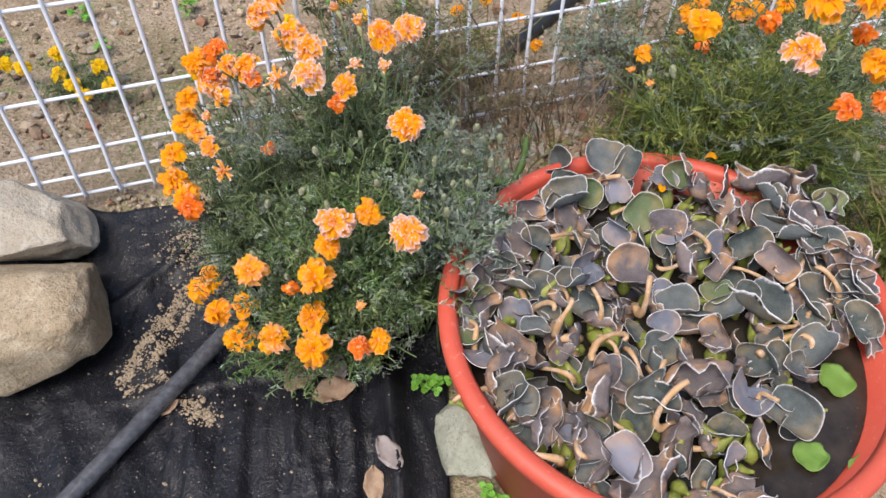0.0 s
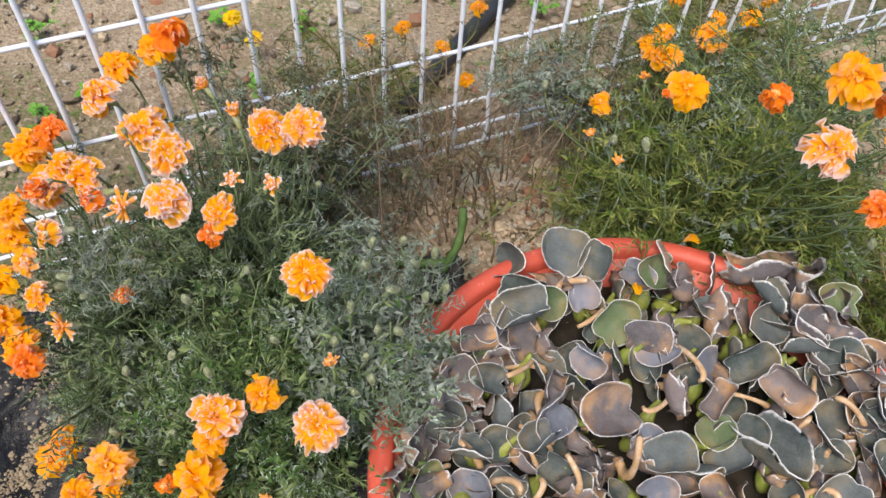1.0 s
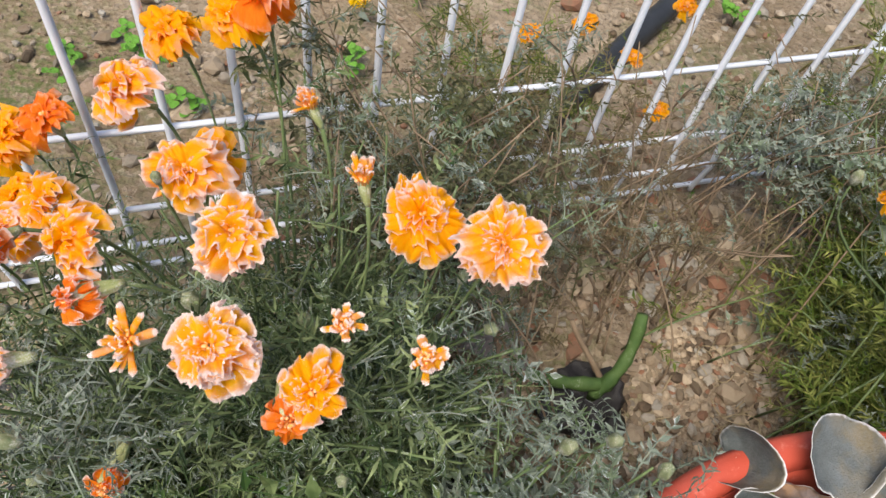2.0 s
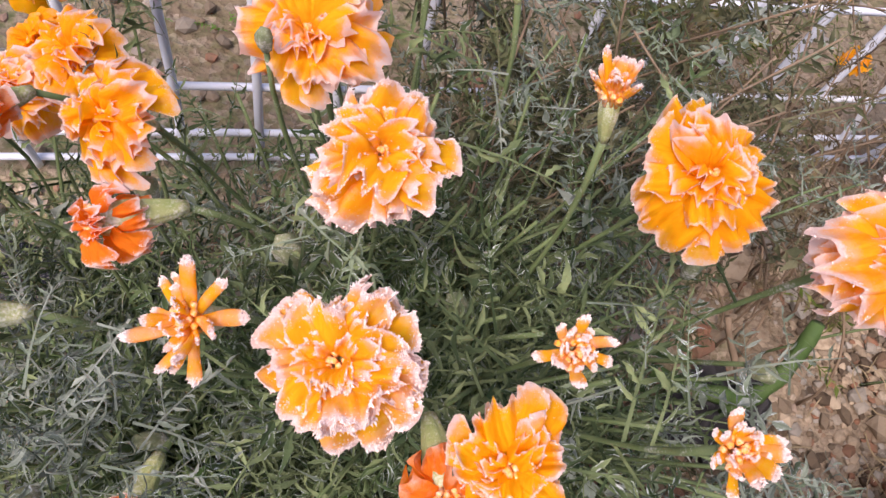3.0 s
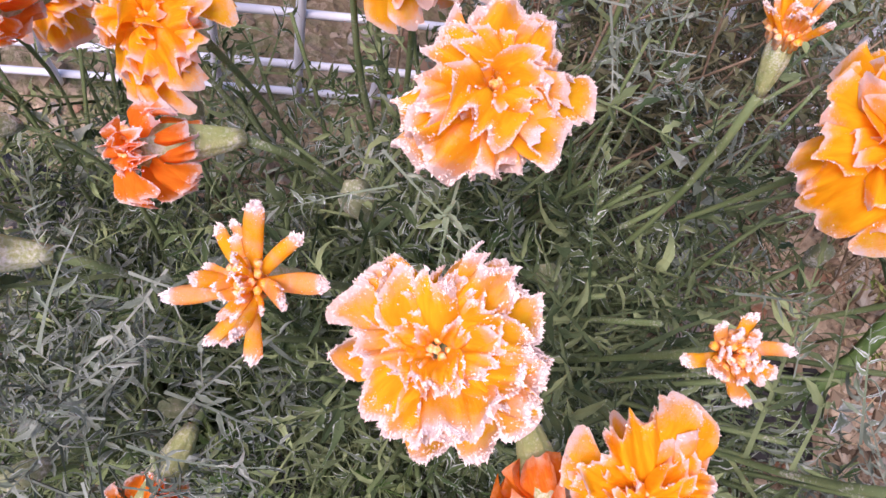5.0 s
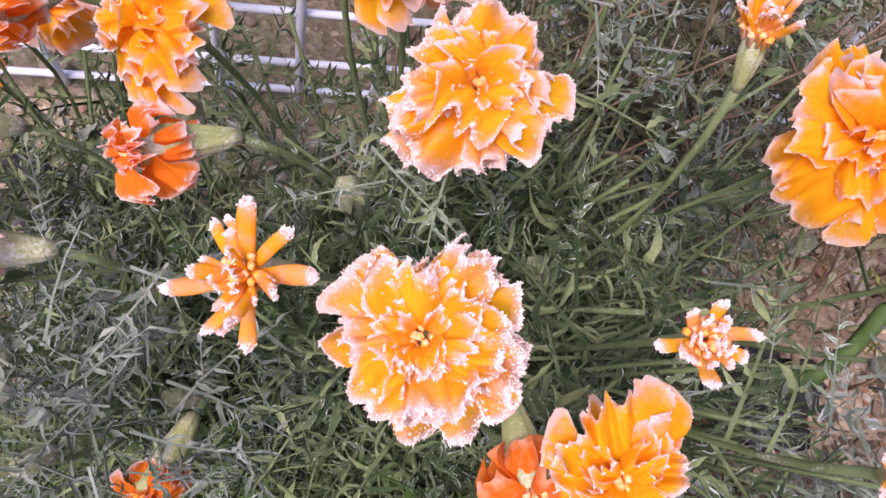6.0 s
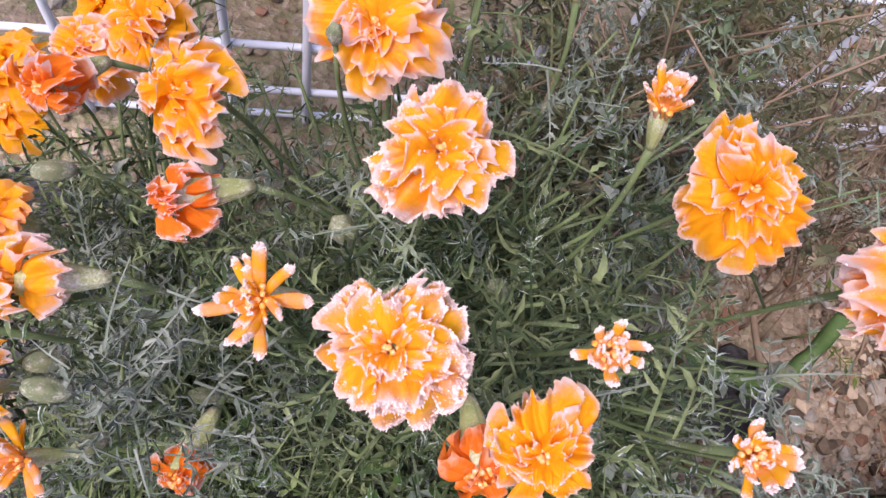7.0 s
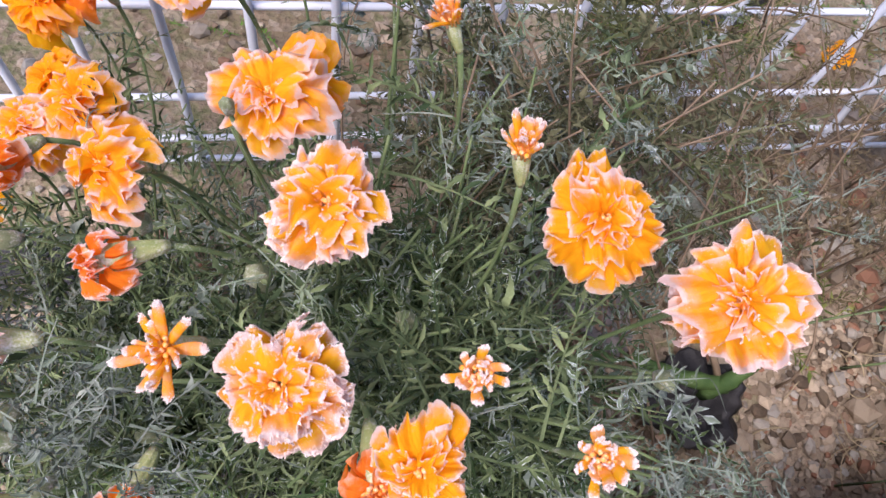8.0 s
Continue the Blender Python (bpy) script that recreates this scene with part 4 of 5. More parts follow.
PETALS = {"bright": petal_meshes(petal_bright), "frosted": petal_meshes(petal_frosted), "rust": petal_meshes(petal_red), "yellow": petal_meshes(petal_yellow)}
cv, cf = lathe([(0.0, -0.030), (0.0025, -0.030), (0.0036, -0.025), (0.0050, -0.017), (0.0062, -0.008), (0.0060, 0.0), (0.0052, 0.002), (0.003, 0.001), (0.0, 0.0)], 24)
cv[:, :2] *= (1 + 0.09 * np.cos(np.arctan2(cv[:, 1], cv[:, 0]) * 8))[:, None]
CALYX = mesh_of("calyx", cv, cf, calyx_mat)
core_pieces = []
for k in range(22):
    a, d = k * 2.4, 0.0009 * math.sqrt(k) * 1.2
    tip = np.array((math.cos(a) * d * 1.5, math.sin(a) * d * 1.5, 0.0085 - d * 0.7))
    core_pieces.append(tube([(math.cos(a) * d, math.sin(a) * d, 0.0), tip * 0.7, tip], [0.0007, 0.0010, 0.0012], 5))
CORE = mesh_of("flower_head", *merge(core_pieces), core_mat)
FACE, SIDE, RISE = Vector((-0.05, -0.40, 0.92)), Vector((0.95, 0.27, 0.17)), Vector((-0.32, 0.88, 0.36))


def frost_mesh(pieces, r, per_piece):
    """Tiny ice needles that stand on the rims of a flower's petals."""
    vs, fs, at = [], [], 0
    for (tv, tf, tr), m in pieces:
        quads = np.array([q[:4] for q in tf])
        reach = m.col[0].length / max(k.col[0].length for _, k in pieces)
        q = quads[r.integers(0, len(quads), max(4, int(per_piece * 44 * reach ** 1.6)))]
        u, w = r.uniform(0, 1, (2, len(q), 1))
        spot = (tv[q[:, 0]] * (1 - u) + tv[q[:, 1]] * u) * (1 - w) + (tv[q[:, 3]] * (1 - u) + tv[q[:, 2]] * u) * w
        edge = np.asarray(tr)[q].max(1)
        patch = 0.5 + 0.5 * np.sin(spot[:, 0] * 9 + 4 * spot[:, 1] + r.uniform(0, 6)) * np.sin(spot[:, 1] * 13 + r.uniform(0, 6))
        keep = r.uniform(0, 1, len(q)) < np.clip(1.0 * edge ** 7 + (0.10 if per_piece >= 50 else 0.0) * smooth_step(0.60, 0.80, patch), 0.001, 1)
        spot = spot[keep]
        p = spot @ np.array(m.to_3x3()).T + np.array(m.translation)
        p += r.normal(0, 0.00015, p.shape)
        out = 0.8 * p / (np.linalg.norm(p, axis=1)[:, None] + 1e-9) + np.array((0, 0, 0.7)) + r.normal(0, 0.6, p.shape)
        out /= np.linalg.norm(out, axis=1)[:, None]
        a = np.cross(out, (0.3, 0.5, 0.8))
        a /= np.linalg.norm(a, axis=1)[:, None]
        b = np.cross(out, a)
        size = (r.gamma(2.2, 0.00009, len(p))[:, None] + 0.00008) * (0.55 + 0.6 * edge[keep][:, None] ** 6) * min(1.0, 0.65 + per_piece * 0.004)
        quad = np.stack([p + a * size * 0.6, p - a * size * 0.3 + b * size * 0.5, p - a * size * 0.3 - b * size * 0.5, p + out * size * 1.6], 1)
        vs.append(quad.reshape(-1, 3))
        base = (np.arange(len(p)) * 4)[:, None, None] + at
        fs.append((np.array([(0, 1, 3), (1, 2, 3), (2, 0, 3)])[None] + base).reshape(-1, 3))
        at += len(p) * 4
    return mesh_of("frost", np.concatenate(vs), np.concatenate(fs), frost_mat, smooth=False)


def bloom(bush, x, y, z, size=0.055, a=0.0, b=0.0, kind="double", tone="frosted", icy=0, leaves=5, stem=True, label=""):
    """A flower head at (x, y, z), size across. a, b: how far its face leans to the side and to the rear."""
    r = np.random.default_rng(int(round(abs(x) * 1000)) * 7919 + int(round(y * 1000)) * 31 + int(round(z * 1000)))
    axis = (FACE + SIDE * (a + r.normal(0, 0.06)) + RISE * (b + r.normal(0, 0.06))).normalized()
    head = Vector((x, y, z))
    m = Matrix.Translation(bush.place(head)) @ aim(axis, r.uniform(0, 6.28))
    ob = part("flower_head", CORE, bush.root, m, label)
    broad, ruffled, fingers, broad_far, ruffled_far = PETALS[tone]
    if not icy:
        broad, ruffled = broad_far, ruffled_far
    half, kept = size / 2, []

    def petal(pool, templates, ang, length, width, lift, up, roll=0.0):
        k = int(r.integers(len(pool)))
        pm = Matrix.Rotation(ang, 4, "Z") @ Matrix.Translation((0.0022, 0, up)) @ Matrix.Rotation(-lift, 4, "Y") @ Matrix.Rotation(roll, 4, "X") @ Matrix.Diagonal((length, width, length, 1))
        part("petal", pool[k], ob, pm)
        kept.append((templates[k], pm))

    if kind == "double":
        plan = [(9, 1.0, 1.15, 0, 0.0, broad, BROAD), (8, 0.90, 1.15, 18, 0.002, broad, BROAD), (7, 0.76, 1.3, 28, 0.0035, ruffled, RUFFLED), (6, 0.56, 1.4, 46, 0.0045, ruffled, RUFFLED), (4, 0.38, 1.4, 64, 0.005, ruffled, RUFFLED)]
    elif kind == "fan":
        plan = [(8, 1.0, 1.15, 0, 0.0005, broad, BROAD), (7, 0.82, 1.15, 14, 0.002, broad, BROAD), (8, 0.60, 1.35, 32, 0.0035, ruffled, RUFFLED), (7, 0.44, 1.4, 52, 0.0045, ruffled, RUFFLED)]
    elif kind == "single":
        plan = [(9, 1.0, 1.15, 2, 0.0005, broad, BROAD), (8, 0.84, 1.15, 20, 0.002, broad, BROAD), (8, 0.56, 1.25, 44, 0.004, ruffled, RUFFLED)]
    elif kind == "spider":
        plan = [(12, 0.97, 1.35, 16, 0.001, fingers, FINGERS), (8, 0.62, 1.8, 42, 0.003, fingers, FINGERS), (9, 0.40, 2.1, 66, 0.004, fingers, FINGERS)]
    elif kind == "tuft":
        plan = [(8, 0.84, 1.9, 40, 0.001, fingers, FINGERS), (8, 0.58, 2.2, 50, 0.002, fingers, FINGERS), (8, 0.48, 2.4, 76, 0.003, fingers, FINGERS)]
    elif kind == "brush":
        plan = [(6, 0.95, 1.7, 64, 0.001, fingers, FINGERS), (7, 0.72, 2.0, 74, 0.002, fingers, FINGERS), (6, 0.5, 2.3, 82, 0.003, fingers, FINGERS)]
    elif kind == "droop":
        plan = [(6, 1.0, 1.1, -42, 0.0, ruffled, RUFFLED), (5, 0.9, 1.1, 5, 0.002, ruffled, RUFFLED), (5, 0.6, 1.1, 45, 0.003, ruffled, RUFFLED)]
    else:
        plan = [(6, 0.75, 0.7, 72, 0.0, ruffled, RUFFLED), (5, 0.6, 0.7, 82, 0.002, ruffled, RUFFLED)]
    for n, length, width, lift, up, pool, templates in plan:
        turn = r.uniform(0, 6.28)
        for k in range(n):
            s = half * length * r.uniform(0.74, 1.16)
            petal(pool, templates, turn + 6.283 * k / n + r.normal(0, 0.22), s, s * width * r.uniform(0.85, 1.15), radians(lift + r.normal(0, 15)), up, r.normal(0, 0.38))
    c = 1.05 if kind == "droop" else min(1.0, max(0.55, size / 0.056))
    part("calyx", CALYX, ob, Matrix.Diagonal((c, c, c * (0.55 if kind == "tuft" else 1.0), 1)), "frosted green calyx")
    if icy:
        tagged(part("frost", frost_mesh(kept, r, icy), ob, None, "white hoarfrost needles"), kind="stuff")
    if stem:
        bush.grow(head - axis * 0.029 * c * (0.55 if kind == "tuft" else 1.0), axis, leaves, 0.0017, 0.35, True)
    return ob


def bud(bush, x, y, z, size=0.012, a=0.0, b=0.3, tip=None):
    """A closed frosted bud on its stem."""
    r = bush.r
    axis = (FACE + SIDE * a + RISE * b + Vector(r.normal(0, 0.2, 3))).normalized()
    v, f = lathe([(0.0, -1.0), (0.16, -0.98), (0.34, -0.6), (0.42, -0.1), (0.38, 0.35), (0.26, 0.62), (0.14, 0.72), (0.0, 0.66)], 20)
    v[:, :2] *= (1 + 0.12 * np.cos(np.arctan2(v[:, 1], v[:, 0]) * 5))[:, None]
    part("bud", mesh_of("bud", v * size, f, tip or bud_mat), bush.root, Matrix.Translation(bush.place((x, y, z))) @ aim(axis), "closed frosted bud")
    bush.grow(Vector((x, y, z)) - axis * size, axis, 2, 0.0018, 0.4, False)


def tips_near(heads, n, r, wide, drop0, drop1, floor=0.06):
    """Ends of leafy shoots below and round the flower heads."""
    heads = np.asarray(heads)
    p = heads[r.integers(0, len(heads), n)] + np.concatenate([r.normal(0, wide, (n, 2)), -r.uniform(drop0, drop1, (n, 1))], 1)
    p[:, 2] = np.maximum(p[:, 2], [float(ground_height(x, y)) + floor for x, y in p[:, :2]])
    return p


MARIGOLD = "bushy frosted marigold plant with double orange flowers"
# the tall plant that the camera comes close to
tall = Bush("marigold_plant", (-0.17, 1.08), MARIGOLD + " beside the tub", "marigold", 51, "marigold plants", rime=0.18)
bloom(tall, -0.202, 0.985, 0.580, 0.053, -0.10, 0.05, "double", "frosted", 110)
bloom(tall, -0.207, 1.069, 0.570, 0.055, 0.05, 0.15, "double", "frosted", 80)
bloom(tall, -0.088, 1.086, 0.590, 0.060, 0.0, 0.05, "fan", "bright", 26)
bloom(tall, -0.043, 1.046, 0.626, 0.053, 0.1, 0.05, "double", "frosted", 40)
bloom(tall, -0.141, 0.970, 0.571, 0.042, -0.15, -0.35, "single", "bright", 24)
bloom(tall, -0.251, 0.990, 0.568, 0.041, -0.40, 0.0, "spider", "frosted", 60)
bloom(tall, -0.079, 0.983, 0.598, 0.031, 0.10, 0.20, "tuft", "frosted", 55)
bloom(tall, -0.128, 1.008, 0.582, 0.029, 0.10, 0.10, "tuft", "frosted", 60)
bloom(tall, -0.129, 1.107, 0.592, 0.036, 0.2, 0.9, "brush", "frosted", 30)
bloom(tall, -0.175, 1.189, 0.567, 0.034, -0.2, 0.9, "brush", "frosted", 20)
bloom(tall, -0.326, 1.083, 0.523, 0.052, -0.45, -0.10, "single", "bright", 20)
bloom(tall, -0.302, 1.028, 0.541, 0.036, -1.7, -0.35, "droop", "rust", 20)
bloom(tall, -0.249, 1.121, 0.562, 0.056, -0.1, 0.3, "double", "frosted", 20)
bloom(tall, -0.246, 1.150, 0.535, 0.050, 0.2, -0.3, "single", "bright", 0)
bloom(tall, -0.313, 1.197, 0.552, 0.056, -0.4, 0.2, "double", "frosted", 16)
bloom(tall, -0.322, 1.318, 0.498, 0.056, -0.3, 0.3, "double", "bright", 0)
bloom(tall, -0.225, 1.275, 0.592, 0.058, 0.0, 0.4, "droop", "rust", 0)
bloom(tall, -0.248, 1.268, 0.570, 0.048, -0.4, 0.2, "single", "bright", 0)
bloom(tall, -0.386, 1.072, 0.510, 0.036, -0.9, -0.8, "droop", "rust", 12)
bloom(tall, -0.155, 0.962, 0.545, 0.034, 0.3, -1.0, "droop", "rust", 0)
tall_heads = [(-0.2, 0.99, 0.56), (-0.2, 1.07, 0.55), (-0.09, 1.09, 0.57), (-0.10, 1.04, 0.58), (-0.14, 0.97, 0.55), (-0.10, 0.98, 0.56), (-0.25, 1.10, 0.53), (-0.31, 1.16, 0.48), (-0.17, 1.14, 0.50), (-0.2, 1.0, 0.53), (-0.15, 1.05, 0.53), (-0.12, 1.1, 0.5)]
tall.fill(tips_near(tall_heads, 175, tall.r, 0.052, 0.03, 0.30), 12)
tall.fill(np.stack([tall.r.uniform(-0.09, 0.01, 30), tall.r.uniform(0.96, 1.08, 30), tall.r.uniform(0.28, 0.45, 30)], -1), 10, low=0.45)
for x, y, z, s in ((-0.033, 1.040, 0.535, 0.011), (-0.262, 1.100, 0.580, 0.008), (-0.31, 1.07, 0.49, 0.013), (-0.237, 1.049, 0.511, 0.015), (-0.16, 1.05, 0.50, 0.011), (-0.05, 1.10, 0.50, 0.010), (-0.12, 0.94, 0.50, 0.010)):
    bud(tall, x, y, z, s)


def hoar(bush, spots, n, size, spread=0.016):
    """Bunches of curled leaves thick with rime, on short twigs of a plant."""
    p = np.concatenate([np.asarray(q) + bush.r.normal(0, spread, (n, 3)) for q in spots])
    v, f, rim = leaf_cloud(p - bush.base, bush.r.normal(0, 1, p.shape) + (0, 0, 0.2), bush.r.uniform(0.6, 1.2, len(p)) * size, CURLED_LEAVES, bush.r)
    tagged(part("foliage", mesh_of("foliage", v, f, leaf_silver, rim, smooth=False), bush.root, None, "bunched leaves white with hoarfrost"), kind="stuff")
    for q in spots:
        bush.grow(q, None, 0, 0.0014, 0.4)


hoar(tall, [(-0.137, 1.204, 0.520), (-0.120, 1.230, 0.500), (-0.037, 0.995, 0.550), (0.055, 1.213, 0.450), (0.087, 1.227, 0.450), (-0.210, 1.030, 0.540), (-0.150, 1.150, 0.530), (-0.060, 1.120, 0.520), (-0.100, 1.020, 0.550)], 7, 0.036)
tall.finish()

# its neighbour towards the fence
side_plant = Bush("marigold_plant", (-0.36, 1.04), MARIGOLD + " leaning over black sheet", "marigold", 52, "marigold plants", rime=0.26)
bloom(side_plant, -0.465, 1.245, 0.412, 0.058, -0.3, 0.2, "double", "bright")
bloom(side_plant, -0.430, 1.262, 0.430, 0.050, -0.2, 0.3, "single", "rust")
bloom(side_plant, -0.404, 1.123, 0.458, 0.052, -0.4, 0.1, "double", "frosted", 12)
bloom(side_plant, -0.372, 1.137, 0.480, 0.050, -0.2, 0.3, "double", "bright", 10)
bloom(side_plant, -0.455, 1.115, 0.427, 0.050, -0.4, 0.0, "single", "bright")
bloom(side_plant, -0.342, 0.977, 0.540, 0.034, -2.0, 0.1, "droop", "frosted", 25)
bloom(side_plant, -0.346, 0.918, 0.435, 0.040, -0.9, 0.0, "spider", "frosted", 25)
bloom(side_plant, -0.270, 0.932, 0.473, 0.026, -0.5, -1.2, "droop", "rust", 12)
bloom(side_plant, -0.368, 0.941, 0.468, 0.036, -0.7, 0.2, "single", "bright", 10)
bloom(side_plant, -0.360, 0.955, 0.520, 0.030, -1.6, 0.1, "tuft", "frosted", 20)
bloom(side_plant, -0.444, 0.958, 0.328, 0.058, -0.3, 0.0, "double", "bright")
bloom(side_plant, -0.475, 0.995, 0.335, 0.054, -0.4, 0.1, "double", "bright")
bloom(side_plant, -0.430, 0.930, 0.335, 0.046, -0.1, 0.0, "single", "rust")
bloom(side_plant, -0.485, 1.050, 0.350, 0.050, -0.5, 0.2, "single", "bright")
bloom(side_plant, -0.470, 1.110, 0.375, 0.048, -0.5, 0.2, "single", "bright")
bloom(side_plant, -0.420, 1.030, 0.420, 0.044, -0.5, 0.2, "single", "frosted")
bloom(side_plant, -0.437, 1.190, 0.405, 0.046, -0.5, 0.2, "double", "bright")
side_heads = [(-0.43, 1.2, 0.4), (-0.4, 1.12, 0.43), (-0.36, 1.05, 0.46), (-0.34, 0.98, 0.47), (-0.34, 0.92, 0.42), (-0.27, 0.93, 0.44), (-0.4, 0.97, 0.33), (-0.3, 1.0, 0.46)]
side_plant.fill(tips_near(side_heads, 110, side_plant.r, 0.052, 0.03, 0.26), 12)
for x, y, z, s in ((-0.33, 0.945, 0.50, 0.012), (-0.31, 0.93, 0.48, 0.010), (-0.35, 0.96, 0.46, 0.012), (-0.28, 0.97, 0.44, 0.010), (-0.39, 1.05, 0.46, 0.013)):
    bud(side_plant, x, y, z, s, -0.8, 0.1)
hoar(side_plant, [(-0.303, 0.958, 0.500), (-0.278, 0.953, 0.500), (-0.270, 0.944, 0.485), (-0.308, 0.949, 0.480), (-0.293, 0.936, 0.470), (-0.320, 0.965, 0.470), (-0.310, 0.985, 0.515)], 9, 0.040)
side_plant.finish()

# the low plant in front
low_plant = Bush("marigold_plant", (-0.16, 0.885), MARIGOLD + " sprawling low", "marigold", 53, "marigold plants", leaf_deep, stem_green, COARSE_LEAVES + CHUNKY_LEAVES, 0.070, 0.22)
bloom(low_plant, -0.043, 0.876, 0.578, 0.055, 0.1, 0.0, "single", "bright", 14)
bloom(low_plant, -0.100, 0.787, 0.480, 0.040, 0.0, -0.2, "single", "bright")
bloom(low_plant, -0.148, 0.766, 0.478, 0.056, -0.1, 0.0, "double", "frosted", 14)
bloom(low_plant, -0.039, 0.741, 0.488, 0.054, 0.1, 0.0, "double", "frosted", 14)
bloom(low_plant, -0.161, 0.760, 0.430, 0.042, 0.0, -0.3, "single", "bright")
bloom(low_plant, -0.024, 0.816, 0.483, 0.026, 0.2, 0.6, "tuft", "frosted")
bloom(low_plant, -0.411, 0.867, 0.212, 0.052, -0.3, 0.0, "double", "bright")
bloom(low_plant, -0.430, 0.850, 0.200, 0.046, -0.5, 0.0, "single", "bright")
bloom(low_plant, -0.296, 0.772, 0.352, 0.054, -0.2, 0.0, "double", "frosted")
bloom(low_plant, -0.383, 0.798, 0.203, 0.056, -0.2, 0.0, "double", "bright")
bloom(low_plant, -0.335, 0.805, 0.215, 0.048, -0.1, 0.1, "single", "bright")
bloom(low_plant, -0.348, 0.766, 0.172, 0.056, -0.1, -0.1, "double", "bright")
bloom(low_plant, -0.264, 0.712, 0.252, 0.056, -0.1, 0.0, "double", "frosted")
bloom(low_plant, -0.182, 0.733, 0.387, 0.056, -0.1, 0.0, "double", "bright")
bloom(low_plant, -0.197, 0.735, 0.282, 0.054, 0.0, 0.0, "double", "bright")
bloom(low_plant, -0.194, 0.687, 0.255, 0.060, 0.0, -0.1, "double", "bright")
bloom(low_plant, -0.121, 0.697, 0.250, 0.036, 0.0, -0.2, "single", "rust")
bloom(low_plant, -0.089, 0.713, 0.247, 0.044, 0.1, 0.0, "single", "bright")
bloom(low_plant, -0.228, 0.745, 0.345, 0.030, -0.3, -0.2, "droop", "rust")
bloom(low_plant, -0.115, 0.720, 0.330, 0.022, 0.2, 0.3, "tuft", "frosted")
low_heads = [(-0.04, 0.87, 0.54), (-0.1, 0.8, 0.45), (-0.15, 0.77, 0.43), (-0.05, 0.76, 0.43), (-0.3, 0.79, 0.3), (-0.26, 0.74, 0.25), (-0.19, 0.75, 0.33), (-0.1, 0.74, 0.27), (-0.15, 0.9, 0.47), (-0.25, 0.9, 0.42), (-0.07, 0.84, 0.4), (-0.2, 0.83, 0.38)]
low_plant.fill(tips_near(low_heads, 170, low_plant.r, 0.042, 0.02, 0.13, 0.10), 13)
for x, y, z, s in ((0.015, 0.83, 0.47, 0.012), (0.0, 0.80, 0.44, 0.012), (-0.02, 0.78, 0.40, 0.011), (-0.30, 0.82, 0.34, 0.011), (-0.22, 0.80, 0.37, 0.011), (-0.07, 0.80, 0.38, 0.010), (0.03, 0.87, 0.46, 0.011), (-0.12, 0.83, 0.45, 0.010), (-0.21, 0.86, 0.45, 0.011), (-0.27, 0.86, 0.42, 0.012), (-0.17, 0.84, 0.44, 0.010), (-0.24, 0.78, 0.33, 0.011), (-0.09, 0.86, 0.47, 0.011), (-0.19, 0.91, 0.49, 0.012)):
    bud(low_plant, x, y, z, s)
low_plant.finish()

# hoary plant between the tub and the tall one
hoary = Bush("marigold_plant", (-0.01, 0.92), "marigold plant past flowering, leaves grey with hoarfrost", "marigold", 54, "marigold plants", leaf_silver, stem_green, CHUNKY_LEAVES, 0.058)
hoary.fill(np.stack([hoary.r.uniform(-0.05, 0.125, 84), hoary.r.uniform(0.77, 0.99, 84), hoary.r.uniform(0.34, 0.48, 84)], -1), 10, low=0.55)
for x, y, z, s in ((0.05, 0.90, 0.50, 0.014), (0.08, 0.95, 0.48, 0.013), (0.02, 0.93, 0.51, 0.013), (0.11, 0.98, 0.46, 0.013), (0.055, 0.86, 0.47, 0.013), (0.12, 0.93, 0.45, 0.012), (0.0, 0.88, 0.5, 0.012), (0.03, 0.98, 0.49, 0.013), (0.07, 0.995, 0.47, 0.013), (0.09, 0.90, 0.48, 0.012), (-0.02, 0.84, 0.49, 0.012), (0.02, 0.80, 0.47, 0.012)):
    bud(hoary, x, y, z, s)
hoar(hoary, [(0.02, 0.98, 0.44), (0.06, 1.00, 0.42), (0.10, 0.98, 0.41), (-0.01, 1.02, 0.44), (0.04, 1.04, 0.38), (0.09, 1.03, 0.36), (0.00, 0.92, 0.49), (0.07, 0.93, 0.46)], 10, 0.046, 0.022)
hoary.finish("shrivelled leaves white with frost")

# the wide plant behind the tub
wide = Bush("marigold_plant", (0.58, 1.20), "sprawling olive-green marigold plant behind the red tub", "marigold", 55, "marigold plants", leaf_olive, stem_green, COARSE_LEAVES + SLIM_LEAVES, 0.078)
bloom(wide, 0.533, 0.936, 0.668, 0.066, 0.1, 0.0, "double", "frosted", 10)
bloom(wide, 0.698, 1.006, 0.604, 0.060, 0.1, 0.0, "single", "bright")
bloom(wide, 0.622, 0.914, 0.587, 0.045, 0.2, -0.1, "double", "rust")
bloom(wide, 0.702, 0.958, 0.568, 0.040, 0.3, -0.1, "droop", "rust")
bloom(wide, 0.805, 0.983, 0.550, 0.062, 0.3, 0.0, "double", "frosted")
bloom(wide, 0.790, 1.051, 0.616, 0.066, 0.2, 0.0, "double", "bright")
bloom(wide, 0.682, 1.055, 0.625, 0.044, 0.1, 0.2, "droop", "rust")
bloom(wide, 0.568, 0.996, 0.717, 0.062, 0.0, 0.1, "double", "bright")
bloom(wide, 0.640, 1.010, 0.720, 0.060, 0.1, 0.1, "double", "bright")
bloom(wide, 0.514, 1.038, 0.658, 0.040, 0.0, 0.5, "droop", "rust")
bloom(wide, 0.455, 1.128, 0.593, 0.058, -0.1, 0.1, "single", "bright")
bloom(wide, 0.377, 1.215, 0.427, 0.026, -0.3, 0.6, "tuft", "bright")
bloom(wide, 0.384, 1.111, 0.474, 0.024, 0.0, 0.8, "tuft", "bright")
